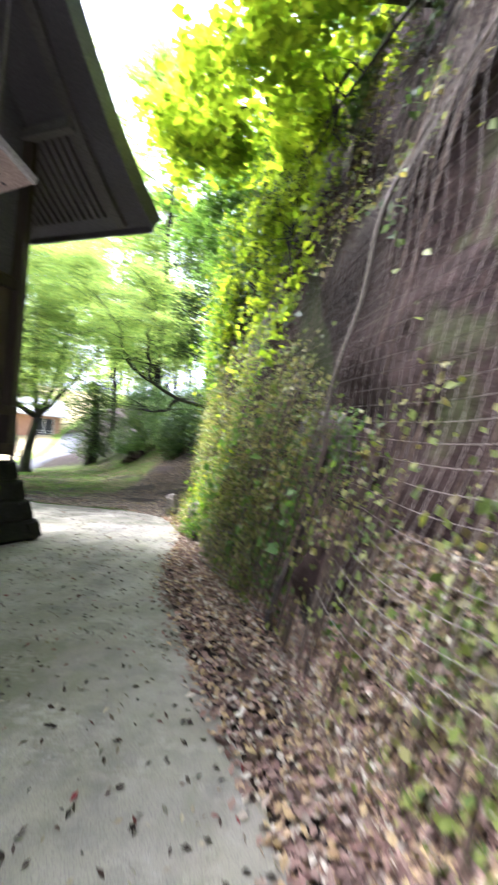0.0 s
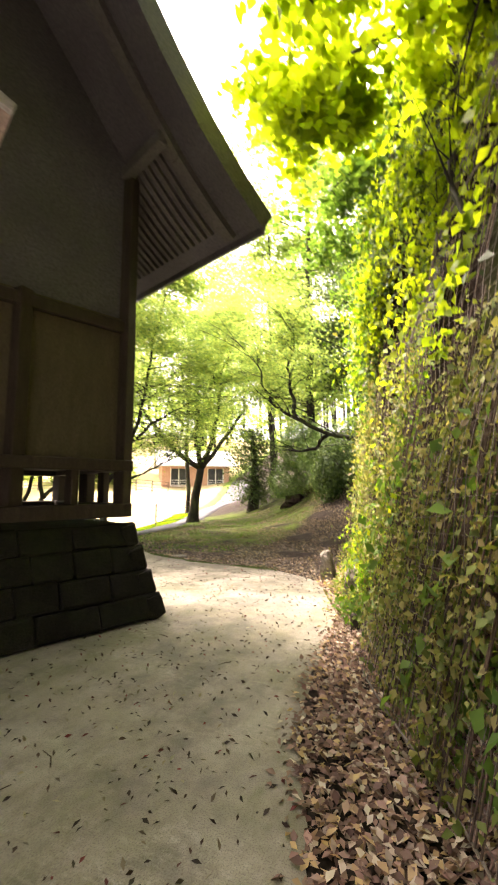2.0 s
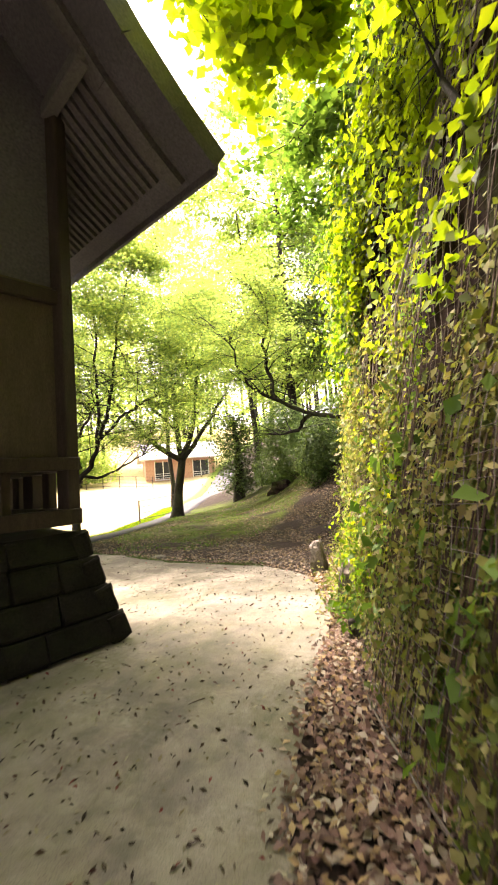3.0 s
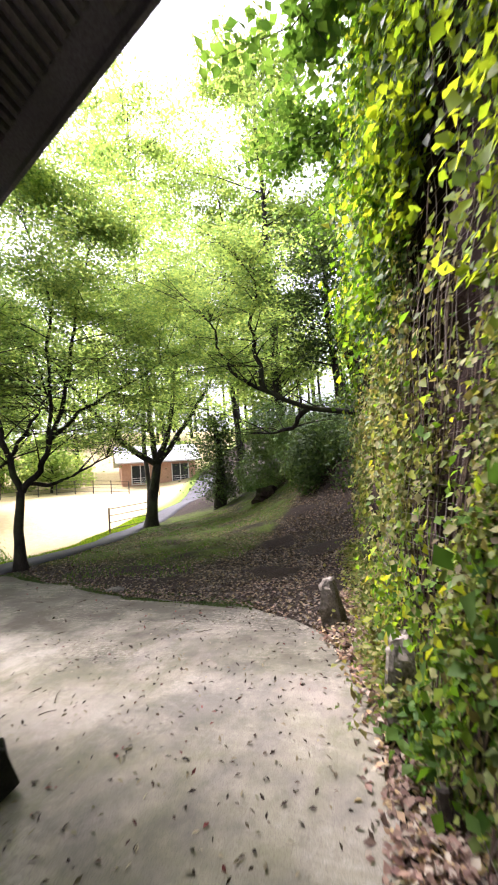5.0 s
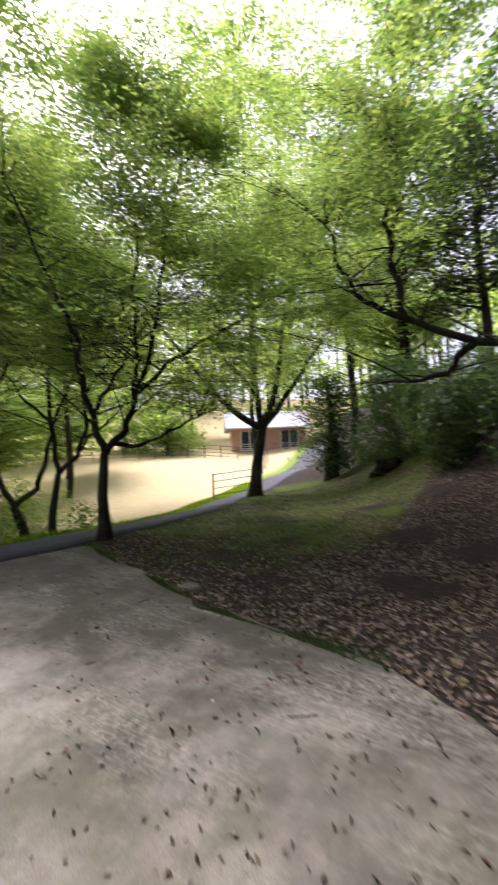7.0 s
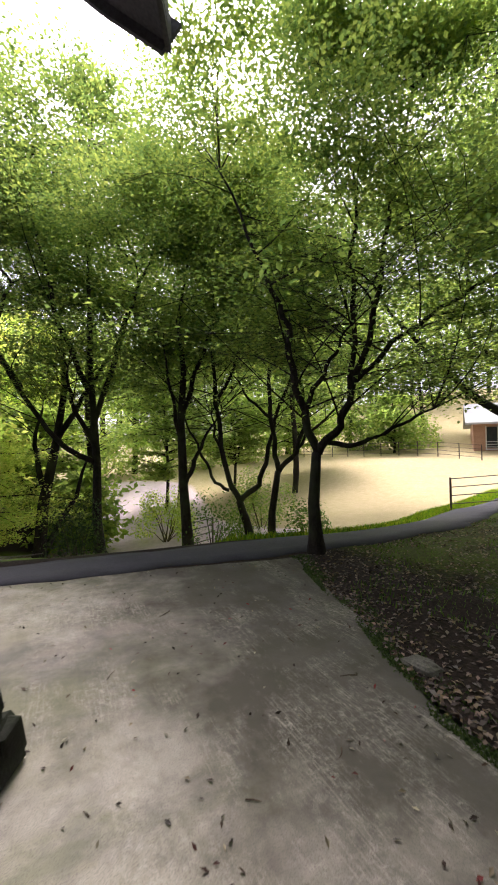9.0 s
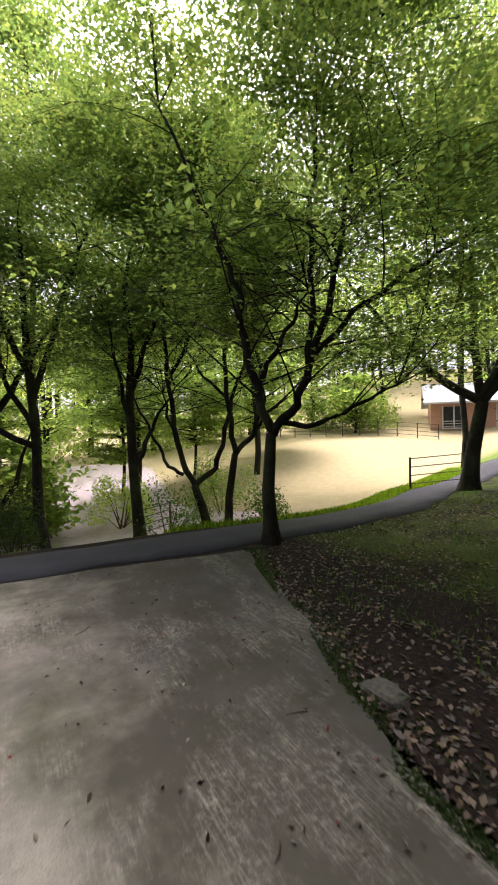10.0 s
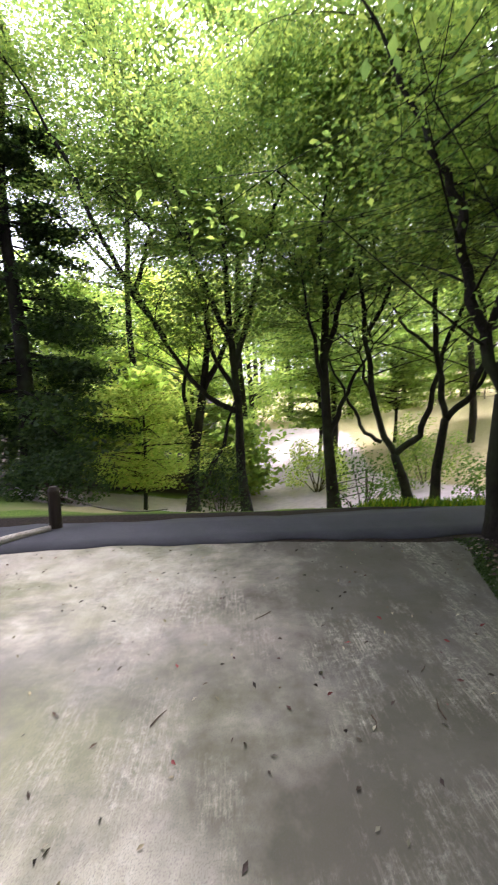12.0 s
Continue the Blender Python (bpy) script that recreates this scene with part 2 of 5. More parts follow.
M = {
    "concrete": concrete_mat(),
    "ground": ground_mat(),
    "rock": rock_mat(),
    "asphalt": simple("asphalt", (0.045, 0.045, 0.055), (0.075, 0.075, 0.09), 2.0, 0.8, 0.003, fine=120),
    "dark_wood": simple("dark_wood", (0.035, 0.026, 0.02), (0.07, 0.052, 0.04), 3.0, 0.65, 0.002, (6, 6, 1), fine=40),
    "panel_wood": simple("panel_wood", (0.085, 0.07, 0.045), (0.13, 0.11, 0.075), 2.0, 0.75, 0.001, (6, 6, 1), fine=30),
    "soffit": simple("soffit_boards", (0.10, 0.095, 0.11), (0.15, 0.145, 0.165), 1.5, 0.6, 0.002, fine=40),
    "rafter": simple("rafter_wood", (0.11, 0.105, 0.105), (0.165, 0.155, 0.15), 3.0, 0.7, 0.002, fine=40),
    "roof": simple("roof_tile", (0.06, 0.06, 0.065), (0.11, 0.11, 0.12), 3, 0.6, 0.004),
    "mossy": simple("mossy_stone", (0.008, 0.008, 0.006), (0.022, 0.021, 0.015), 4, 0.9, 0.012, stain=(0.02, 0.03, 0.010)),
    "paling": simple("pale_stone", (0.30, 0.26, 0.22), (0.55, 0.50, 0.44), 6, 0.8, 0.008, stain=(0.10, 0.09, 0.06)),
    "bark": simple("bark", (0.012, 0.009, 0.007), (0.042, 0.033, 0.027), 8, 0.9, 0.012, (1, 1, 0.3), fine=50, stain=(0.045, 0.055, 0.025)),
    "old_stone": simple("old_grey_stone", (0.10, 0.095, 0.08), (0.20, 0.19, 0.16), 7, 0.85, 0.008, stain=(0.05, 0.06, 0.03)),
    "ivy": leaf_mat("ivy_leaves", [(0.10, 0.17, 0.06), (0.16, 0.25, 0.09), (0.24, 0.34, 0.15)], 0.35, rough=0.35),
    "marker": simple("broken_stone", (0.10, 0.09, 0.075), (0.42, 0.38, 0.33), 9, 0.85, 0.01, stain=(0.06, 0.055, 0.035)),
    "rope": simple("rope", (0.12, 0.10, 0.08), (0.24, 0.21, 0.17), 20, 0.8, 0.001),
    "wire": simple("net_wire", (0.15, 0.13, 0.11), (0.27, 0.24, 0.21), 12, 0.9, 0.001),
    "dark_rope": simple("old_rope", (0.03, 0.025, 0.022), (0.09, 0.075, 0.06), 20, 0.9, 0.004),
    "steel": simple("fence_steel", (0.06, 0.045, 0.04), (0.12, 0.09, 0.08), 10, 0.5, 0.001),
    "sign": simple("sign_board", (0.45, 0.34, 0.32), (0.62, 0.50, 0.46), 5, 0.55, 0.001),
    "ink": simple("sign_ink", (0.03, 0.03, 0.05), (0.06, 0.055, 0.08), 5, 0.5, 0.0005),
    "red": simple("red_paint", (0.35, 0.05, 0.03), (0.45, 0.08, 0.05), 5, 0.5, 0.0005),
    "trim_white": simple("weathered_strip", (0.5, 0.5, 0.52), (0.66, 0.66, 0.68), 5, 0.5, 0.001),
    "house_wall": simple("orange_brick_wall", (0.42, 0.24, 0.17), (0.55, 0.34, 0.25), 4, 0.8, 0.002),
    "house_roof": simple("pale_roof", (0.5, 0.5, 0.52), (0.7, 0.7, 0.72), 2, 0.5, 0.002),
    "glass": simple("window_glass", (0.03, 0.035, 0.04), (0.06, 0.065, 0.07), 2, 0.12, 0.0005, spec=0.6),
    "white": simple("white_frame", (0.6, 0.6, 0.6), (0.75, 0.75, 0.75), 4, 0.5, 0.0005),
    "maple": leaf_mat("maple_leaves", [(0.06, 0.12, 0.03), (0.09, 0.165, 0.035), (0.13, 0.21, 0.04), (0.18, 0.26, 0.05)], 0.72, through_col=(2.9, 2.3, 2.3)),
    "vine": leaf_mat("vine_leaves", [(0.04, 0.09, 0.012), (0.08, 0.17, 0.015), (0.13, 0.25, 0.02), (0.20, 0.31, 0.025), (0.34, 0.33, 0.03)], 0.55, through_col=(1.9, 1.8, 0.6)),
    "bright_leaf": leaf_mat("young_leaves", [(0.13, 0.21, 0.015), (0.20, 0.28, 0.02), (0.28, 0.36, 0.03)], 0.6, through_col=(2.2, 2.0, 0.7)),
    "vine_dull": leaf_mat("creeper_leaves", [(0.07, 0.10, 0.025), (0.13, 0.17, 0.04), (0.21, 0.24, 0.06), (0.32, 0.29, 0.13), (0.12, 0.09, 0.045)], 0.4),
    "dark_leaf": leaf_mat("dark_evergreen", [(0.035, 0.06, 0.025), (0.06, 0.10, 0.04), (0.10, 0.15, 0.06)], 0.45),
    "bush": leaf_mat("bush_leaves", [(0.06, 0.13, 0.03), (0.10, 0.19, 0.04), (0.15, 0.25, 0.06)], 0.45),
    "yellow_leaf": leaf_mat("yellowing_leaves", [(0.26, 0.38, 0.09), (0.38, 0.47, 0.13), (0.52, 0.52, 0.18)], 0.75, through_col=(2.1, 2.0, 1.3)),
    "far_leaf": leaf_mat("far_foliage", [(0.10, 0.18, 0.05), (0.14, 0.23, 0.06), (0.20, 0.28, 0.08)], 0.75, through_col=(2.8, 2.3, 1.6)),
    "dead_leaf": leaf_mat("dead_leaves", [(0.08, 0.045, 0.038), (0.19, 0.12, 0.10), (0.33, 0.215, 0.18), (0.62, 0.54, 0.45), (0.12, 0.062, 0.052), (0.40, 0.25, 0.215), (0.58, 0.42, 0.22), (0.19, 0.10, 0.09), (0.30, 0.20, 0.17)], 0.15, 0.7),
    "old_leaf": leaf_mat("old_leaves", [(0.03, 0.018, 0.014), (0.09, 0.065, 0.06), (0.17, 0.14, 0.13), (0.40, 0.28, 0.22), (0.05, 0.028, 0.022), (0.22, 0.19, 0.18), (0.30, 0.22, 0.12), (0.07, 0.04, 0.035)], 0.15, 0.7),
    "speck_leaf": leaf_mat("scattered_leaves", [(0.02, 0.014, 0.01), (0.035, 0.02, 0.015), (0.07, 0.045, 0.03), (0.45, 0.38, 0.26), (0.03, 0.02, 0.015), (0.02, 0.015, 0.01), (0.05, 0.03, 0.02), (0.40, 0.36, 0.28), (0.025, 0.018, 0.012), (0.10, 0.06, 0.04), (0.02, 0.015, 0.01), (0.30, 0.24, 0.16), (0.025, 0.018, 0.012), (0.04, 0.02, 0.015), (0.25, 0.045, 0.045), (0.03, 0.02, 0.015), (0.02, 0.015, 0.01)], 0.1, 0.6),
    "twig": simple("twigs", (0.05, 0.035, 0.025), (0.13, 0.09, 0.06), 20, 0.9, 0.001),
}


# ---- helpers of the scene ----
def mesh_object(name, verts, faces, mat, parent=None, label="", smooth=False, kind=""):
    me = bpy.data.meshes.new(name)
    me.from_pydata([tuple(v) for v in verts], [], faces)
    me.materials.append(mat)
    if smooth:
        me.shade_smooth()
    me.update()
    ob = new(name, me)
    if parent:
        ob.parent = parent
    return tagged(ob, label=label, kind=kind)


def part(name, bm, mat, parent=None, label="", smooth=False):
    bmesh.ops.recalc_face_normals(bm, faces=bm.faces)
    me = bpy.data.meshes.new(name)
    bm.to_mesh(me)
    bm.free()
    me.materials.append(mat)
    if smooth:
        me.shade_smooth()
    ob = new(name, me)
    if parent:
        ob.parent = parent
    return tagged(ob, label=label)


def thing(name, at, label, category, group="", kind=""):
    ob = new(name)
    ob.location = at
    ob.empty_display_size = 0.2
    return tagged(ob, label, category, group, kind)


def beam(bm, a, b, w, h, up=(0, 0, 1), bevel=0.0):
    """A squared timber from a to b, w wide and h high."""
    a, b, up = Vector(a), Vector(b), Vector(up)
    d = (b - a).normalized()
    s = d.cross(up)
    if s.length < 1e-4:
        s = d.cross(Vector((1, 0, 0)))
    s.normalize()
    u = s.cross(d)
    vs = []
    for p in (a, b):
        for i, j in ((-1, -1), (1, -1), (1, 1), (-1, 1)):
            vs.append(bm.verts.new(p + s * i * w / 2 + u * j * h / 2))
    fs = [bm.faces.new([vs[k] for k in f]) for f in ((0, 1, 2, 3), (7, 6, 5, 4), (0, 4, 5, 1), (1, 5, 6, 2), (2, 6, 7, 3), (3, 7, 4, 0))]
    if bevel:
        es = {e for f in fs for e in f.edges}
        bmesh.ops.bevel(bm, geom=list(es), offset=bevel, segments=1, affect="EDGES")
    return bm


def beam_ob(name, a, b, w, h, mat, parent, label="", bevel=0.008, origin=(0, 0, 0)):
    o = Vector(origin)
    return part(name, beam(bmesh.new(), Vector(a) - o, Vector(b) - o, w, h, bevel=bevel), mat, parent, label)


def tubes(lines, sides=6):
    """Verts and faces of tapered tubes: each line is a list of (point, radius)."""
    verts, faces = [], []
    for line in lines:
        n0 = len(verts)
        pts = [Vector(p) for p, r in line]
        ref = Vector((0.3, 0.9, 0.2)).normalized()
        for i, (p, r) in enumerate(line):
            d = (pts[min(i + 1, len(pts) - 1)] - pts[max(i - 1, 0)])
            if d.length < 1e-6:
                d = Vector((0, 0, 1))
            d.normalize()
            s = d.cross(ref)
            if s.length < 0.1:
                s = d.cross(Vector((1, 0, 0)))
            s.normalize()
            u = s.cross(d)
            for q in range(sides):
                a = 2 * math.pi * q / sides
                verts.append(pts[i] + (s * math.cos(a) + u * math.sin(a)) * r)
        for i in range(len(line) - 1):
            for q in range(sides):
                a, b = n0 + i * sides + q, n0 + i * sides + (q + 1) % sides
                faces.append((a, b, b + sides, a + sides))
        faces.append(tuple(n0 + (len(line) - 1) * sides + q for q in range(sides)))
    return verts, faces


def leaf_mesh(name, centres, sizes, mat, rng, normals=None, tilt=0.6, slim=0.6, parent=None, label="", kind="", droop=0.0):
    """Many small folded leaves as one mesh: each a bent kite of two triangles."""
    c = np.asarray(centres, float)
    n = len(c)
    s = np.broadcast_to(np.asarray(sizes, float), (n,)).copy() * rng.uniform(0.7, 1.3, n)
    nr = rng.normal(0, tilt, (n, 3))
    nr += np.array([0, 0, 1.0]) if normals is None else np.asarray(normals, float)
    nr /= np.linalg.norm(nr, axis=1)[:, None]
    t = rng.normal(0, 1, (n, 3))
    t[:, 2] -= droop
    t -= nr * (t * nr).sum(1)[:, None]
    t /= np.linalg.norm(t, axis=1)[:, None]
    b = np.cross(nr, t)
    L, W = s[:, None], (s * slim)[:, None]
    v = np.empty((n, 4, 3))
    v[:, 0] = c - t * L * 0.5
    v[:, 1] = c + b * W * 0.5 + nr * W * 0.12
    v[:, 2] = c + t * L * 0.5 - nr * L * 0.1
    v[:, 3] = c - b * W * 0.5 + nr * W * 0.12
    idx = np.arange(n)[:, None] * 4
    tri = np.concatenate([idx + np.array([0, 1, 2]), idx + np.array([0, 2, 3])], 1).reshape(-1)
    me = bpy.data.meshes.new(name)
    me.vertices.add(n * 4)
    me.vertices.foreach_set("co", v.reshape(-1))
    me.loops.add(n * 6)
    me.loops.foreach_set("vertex_index", tri.astype(np.int32))
    me.polygons.add(n * 2)
    me.polygons.foreach_set("loop_start", (np.arange(n * 2) * 3).astype(np.int32))
    me.polygons.foreach_set("loop_total", np.full(n * 2, 3, np.int32))
    me.update(calc_edges=True)
    me.materials.append(mat)
    ob = new(name, me)
    if parent:
        ob.parent = parent
    return tagged(ob, label=label, kind=kind)


def smooth(x, a=0.0, b=1.0):
    x = np.clip((np.asarray(x, float) - a) / (b - a), 0, 1)
    return x * x * (3 - 2 * x)


# ---- terrain ----
HEIGHTS = [
    (-9.3, 16.8, -0.12), (-8.8, 13.5, -0.1), (-8.3, 11, -0.03), (-7, 14, 0.0), (-5, 12, 0.05), (-5, 15.5, 0.25), (-5.2, 17.6, 0.6), (-2.6, 13, 0.5),
    (-1.4, 11.6, 0.35), (0.5, 14, 2.2), (-2.5, 18, 2.6), (1, 22, 6.5), (-8, 21, 0.3), (-7, 28, 3.0), (-14.2, 31, 0.2), (-22, 37, 1.55), (-28, 32, 1.5),
    (-23, 28.5, 1.0), (-11.5, 17.7, -0.42), (-12.2, 14.5, -0.9), (-15.5, 19, -0.9), (-20, 24, 0.0), (-16.3, 9.9, -2.0),
    (-17.5, 8, -2.35), (-28, 11, -1.1), (-40, 12, 0.5), (-12.1, 10.9, -1.15), (-12.6, 9.3, -1.3), (-14, 7.4, -1.65),
]
HEIGHTS += [
    (-4, 8.8, 0.0), (-6.2, 9.6, 0.0), (-2.4, 8.6, 0.03), (-1.2, 8.3, 0.05),
    (-15.5, 5.8, -1.95), (-12, 3.4, -0.5), (-15, 1.5, -0.7), (-10, 3.5, -0.12), (-9.1, 6.5, -0.1), (-9.1, 9, -0.1), (-20, -6, -1.0), (-10, -8, 0), (0, -9, 0),
    (6, -4, 1.5), (-40, 40, 6), (-30, -20, 1), (10, 30, 10), (-45, 0, 2), (-10, 45, 5), (-30, 60, 9), (-35, 22, 0.6),
]
_P = np.array(HEIGHTS)
SLAB = [(0.35, -6), (0.15, 0), (-0.08, 1.5), (-0.25, 2.0), (-0.5, 2.6), (-0.7, 3.2), (-0.9, 3.8), (-1.03, 4.5), (-1.05, 5.7), (-1.17, 6.4), (-1.35, 6.8), (-1.6, 7.3),
        (-1.95, 7.6), (-2.5, 7.9), (-3.4, 8.06), (-4.1, 8.12), (-4.6, 8.3), (-5.3, 8.6), (-5.9, 8.75), (-7.3, 9.2), (-7.75, 6.3), (-8.0, 5.1), (-8.1, 4.6), (-8.1, -6)]


def seg_dist(x, y, pts, closed=False):
    best = np.full(np.shape(x), 1e9)
    ring = list(zip(pts, pts[1:] + (pts[:1] if closed else [])))
    if not closed:
        ring = list(zip(pts[:-1], pts[1:]))
    for (ax, ay), (bx, by) in ring:
        dx, dy = bx - ax, by - ay
        t = np.clip(((x - ax) * dx + (y - ay) * dy) / (dx * dx + dy * dy + 1e-9), 0, 1)
        best = np.minimum(best, np.hypot(x - ax - t * dx, y - ay - t * dy))
    return best


def inside(x, y, pts):
    r = np.zeros(np.shape(x), bool)
    for (ax, ay), (bx, by) in zip(pts, pts[1:] + pts[:1]):
        c = ((ay > y) != (by > y)) & (x < (bx - ax) * (y - ay) / (by - ay + 1e-12) + ax)
        r ^= c
    return r


def kern(r):
    return r * r * np.log(r + 1e-6)


_A = np.zeros((len(_P) + 3, len(_P) + 3))
_A[:-3, :-3] = kern(np.hypot(_P[:, None, 0] - _P[None, :, 0], _P[:, None, 1] - _P[None, :, 1])) + np.eye(len(_P)) * 0.02
_A[:-3, -3], _A[:-3, -2:] = 1, _P[:, :2]
_A[-3, :-3], _A[-2:, :-3] = 1, _P[:, :2].T
_W = np.linalg.solve(_A, np.append(_P[:, 2], (0, 0, 0)))


def height(x, y):
    x, y = np.asarray(x, float), np.asarray(y, float)
    xc, yc = np.clip(x, -48, 12), np.clip(y, -14, 62)
    z = _W[-3] + _W[-2] * xc + _W[-1] * yc
    for (px, py, _), w in zip(_P, _W):
        z = z + w * kern(np.hypot(xc - px, yc - py))
    far = smooth(np.hypot(x - xc, y - yc), 0, 120)
    z = z * (1 - far) + 6 * far
    d = np.where(inside(x, y, SLAB), 0, seg_dist(x, y, SLAB, True))
    k = smooth(d, 0.25, 2.2)
    flat = np.where(inside(x, y, SLAB), np.where(seg_dist(x, y, SLAB, True) < 0.25, -0.006, -0.009), -0.001)
    return z * k + flat * (1 - k)


ROAD = [(-8.15, -6), (-8.15, 4), (-8.12, 6.5), (-8.02, 9.0), (-8.15, 11), (-8.6, 13), (-9.6, 15.2), (-10.9, 18), (-12.1, 22), (-13.4, 27), (-15, 33), (-17, 40)]


def axis(stops):
    out = []
    for (a, b, step) in stops:
        out += list(np.arange(a, b, step))
    return np.array(out + [stops[-1][1]])


gx = axis([(-600, -100, 50), (-100, -50, 8), (-50, -20, 1.2), (-20, -10, 0.4), (-10, 2.0, 0.16), (2.0, 12, 0.8), (12, 100, 8), (100, 600, 50)])
gy = axis([(-600, -60, 45), (-60, -10, 5), (-10, 0, 0.6), (0, 18, 0.16), (18, 26, 0.4), (26, 62, 1.2), (62, 120, 6), (120, 600, 48)])
X, Y = np.meshgrid(gx, gy)
Z = height(X, Y)
rngT = np.random.default_rng(5)
rough_w = smooth(np.where(inside(X, Y, SLAB), 0, seg_dist(X, Y, SLAB, True)), 0.1, 1.2) * smooth(seg_dist(X, Y, ROAD), 0.9, 1.6)
Z = Z + rough_w * 0.03 * (np.sin(X * 2.7 + np.sin(Y * 1.9)) * np.sin(Y * 3.1 + np.cos(X * 2.2))) + rough_w * rngT.normal(0, 0.006, Z.shape)
gv = np.stack([X, Y, Z], -1).reshape(-1, 3)
w_, h_ = len(gx), len(gy)
gf = [(j * w_ + i, j * w_ + i + 1, (j + 1) * w_ + i + 1, (j + 1) * w_ + i) for j in range(h_ - 1) for i in range(w_ - 1)]
ground = mesh_object("ground", gv, gf, M["ground"], smooth=True, kind="structure", label="leaf-strewn earth, moss and dry pasture under the trees")
zone = ground.data.color_attributes.new("zone", "FLOAT_COLOR", "POINT")
road_left = np.interp(Y, [p[1] for p in ROAD], [p[0] for p in ROAD])
beyond = road_left - X
pasture = smooth(beyond, 0.5, 1.4) * smooth(Y, -2, 6) * (1 - smooth(seg_dist(X, Y, [(-12, 2), (-16, -4)]), 0, 1) * 0)
pasture = pasture * np.where(Y < 6, smooth(X, -22, -17), 1)
lush = smooth(beyond, 0.5, 1.4) * (0.5 + 0.5 * smooth(beyond, 1.2, 2.8))
pasture = np.minimum(pasture, lush) * (1 - 0.0 * X)
mossy = smooth(-X, 2.6, 4.2) * (0.25 + 0.75 * smooth(Y, 9.0, 12.0)) * (1 - smooth(Y, 19, 24))
drive = smooth(1.0 - seg_dist(X, Y, [(-15.5, 4.5), (-16.5, 8.5), (-16, 11), (-21, 9.5), (-30, 11)]) / 5.2, 0, 0.6)
zc = np.stack([pasture, mossy, drive, np.ones_like(X)], -1).reshape(-1)
zone.data.foreach_set("color", zc.astype(np.float32))


def strip(name, pts, half, mat, lift, label, thick=0.06, seg=0.3):
    xs, ys = np.array([p[0] for p in pts]), np.array([p[1] for p in pts])
    s = np.append(0, np.cumsum(np.hypot(np.diff(xs), np.diff(ys))))
    q = np.arange(0, s[-1], seg)
    cx, cy, hw = np.interp(q, s, xs), np.interp(q, s, ys), np.interp(q, s, half)
    dx, dy = np.gradient(cx), np.gradient(cy)
    ln = np.hypot(dx, dy)
    nx, ny = dy / ln, -dx / ln
    wob = 0.04 * np.sin(q * 3.1) + 0.03 * np.sin(q * 7.3)
    vs = []
    for k in range(5):
        f = (k - 2) / 2
        w = hw + (wob if abs(f) == 1 else 0)
        x, y = cx + nx * f * w, cy + ny * f * w
        vs.append(np.stack([x, y, height(x, y) + lift + (0.02 * (1 - f * f))], -1))
    vs.insert(0, vs[0] - np.array([0, 0, thick]))
    vs.append(vs[-1] - np.array([0, 0, thick]))
    n = len(q)
    v = np.concatenate(vs)
    fc = [(k * n + i, k * n + i + 1, (k + 1) * n + i + 1, (k + 1) * n + i) for k in range(6) for i in range(n - 1)]
    return mesh_object(name, v, fc, mat, smooth=True, kind="structure", label=label)


strip("road", ROAD, [0.46, 0.46, 0.46, 0.52, 0.75, 0.85, 0.8, 0.8, 0.8, 0.9, 1, 1], M["asphalt"], 0.02, "narrow dark asphalt lane along the top of the bank")

# the concrete apron, with a slightly worn edge
bm = bmesh.new()
ring = []
pts = SLAB + SLAB[:1]
rs = random.Random(3)
for (ax, ay), (bx, by) in zip(pts[:-1], pts[1:]):
    n = max(1, int(math.hypot(bx - ax, by - ay) / 0.12))
    for i in range(n):
        ring.append((ax + (bx - ax) * i / n + rs.uniform(-0.018, 0.018), ay + (by - ay) * i / n + rs.uniform(-0.018, 0.018)))
top = [bm.verts.new((x, y, 0.0)) for x, y in ring]
low = [bm.verts.new((x, y, -0.1)) for x, y in ring]
bm.faces.new(top)
bm.faces.new(low[::-1])
for i in range(len(ring)):
    j = (i + 1) % len(ring)
    bm.faces.new((top[i], low[i], low[j], top[j]))
bmesh.ops.triangulate(bm, faces=[f for f in bm.faces if len(f.verts) > 4])
tagged(part("concrete_pavement", bm, M["concrete"]), "worn grey concrete apron with damp stains, painted tree shade and fallen leaves", kind="structure")

# ---- the cliff ----
BY = [-8, 0, 1.8, 3.0, 4.0, 5.0, 5.5, 6.5, 8.0, 10.0, 11.2, 12.5, 15]
BX = [1.6, 0.5, 0.12, -0.10, -0.45, -0.72, -0.85, -0.95, -1.12, -1.42, -1.2, 0.1, 2.5]


def net_x(y, z):
    base = np.interp(y, BY, BX)
    lean = 0.245 + (0.10 - 0.245) * smooth(y, 5.5, 6.8)
    return base + lean * np.minimum(z, 7.0) + 0.9 * np.maximum(z - 7.0, 0)


def vnoise(x, y, z, f):
    return np.array([noise.noise((a * f, b * f, c * f)) for a, b, c in zip(np.ravel(x), np.ravel(y), np.ravel(z))]).reshape(np.shape(x))


cy_, cz_ = np.arange(-6, 15.01, 0.13), np.append(np.arange(-0.3, 7.4, 0.13), np.arange(7.6, 12, 0.5))
CY, CZ = np.meshgrid(cy_, cz_)
nb = vnoise(CY, CZ, CY * 0, 0.55) * 0.55 + vnoise(CY, CZ + 30, CY * 0, 1.7) * 0.22 + vnoise(CY, CZ + 60, CY * 0, 5.0) * 0.07
ledge = 0.12 * smooth(CZ, 0.55, 0.8) * (1 - smooth(CZ, 1.2, 2.2)) * (1 - smooth(CY, 4.8, 6.0))
foot = -0.10 * (1 - smooth(CZ, 0, 0.5))
CX = net_x(CY, CZ) + 0.30 + nb * smooth(CZ, -0.1, 0.6) + ledge + foot - 0.15 * smooth(CY, 5.8, 7)
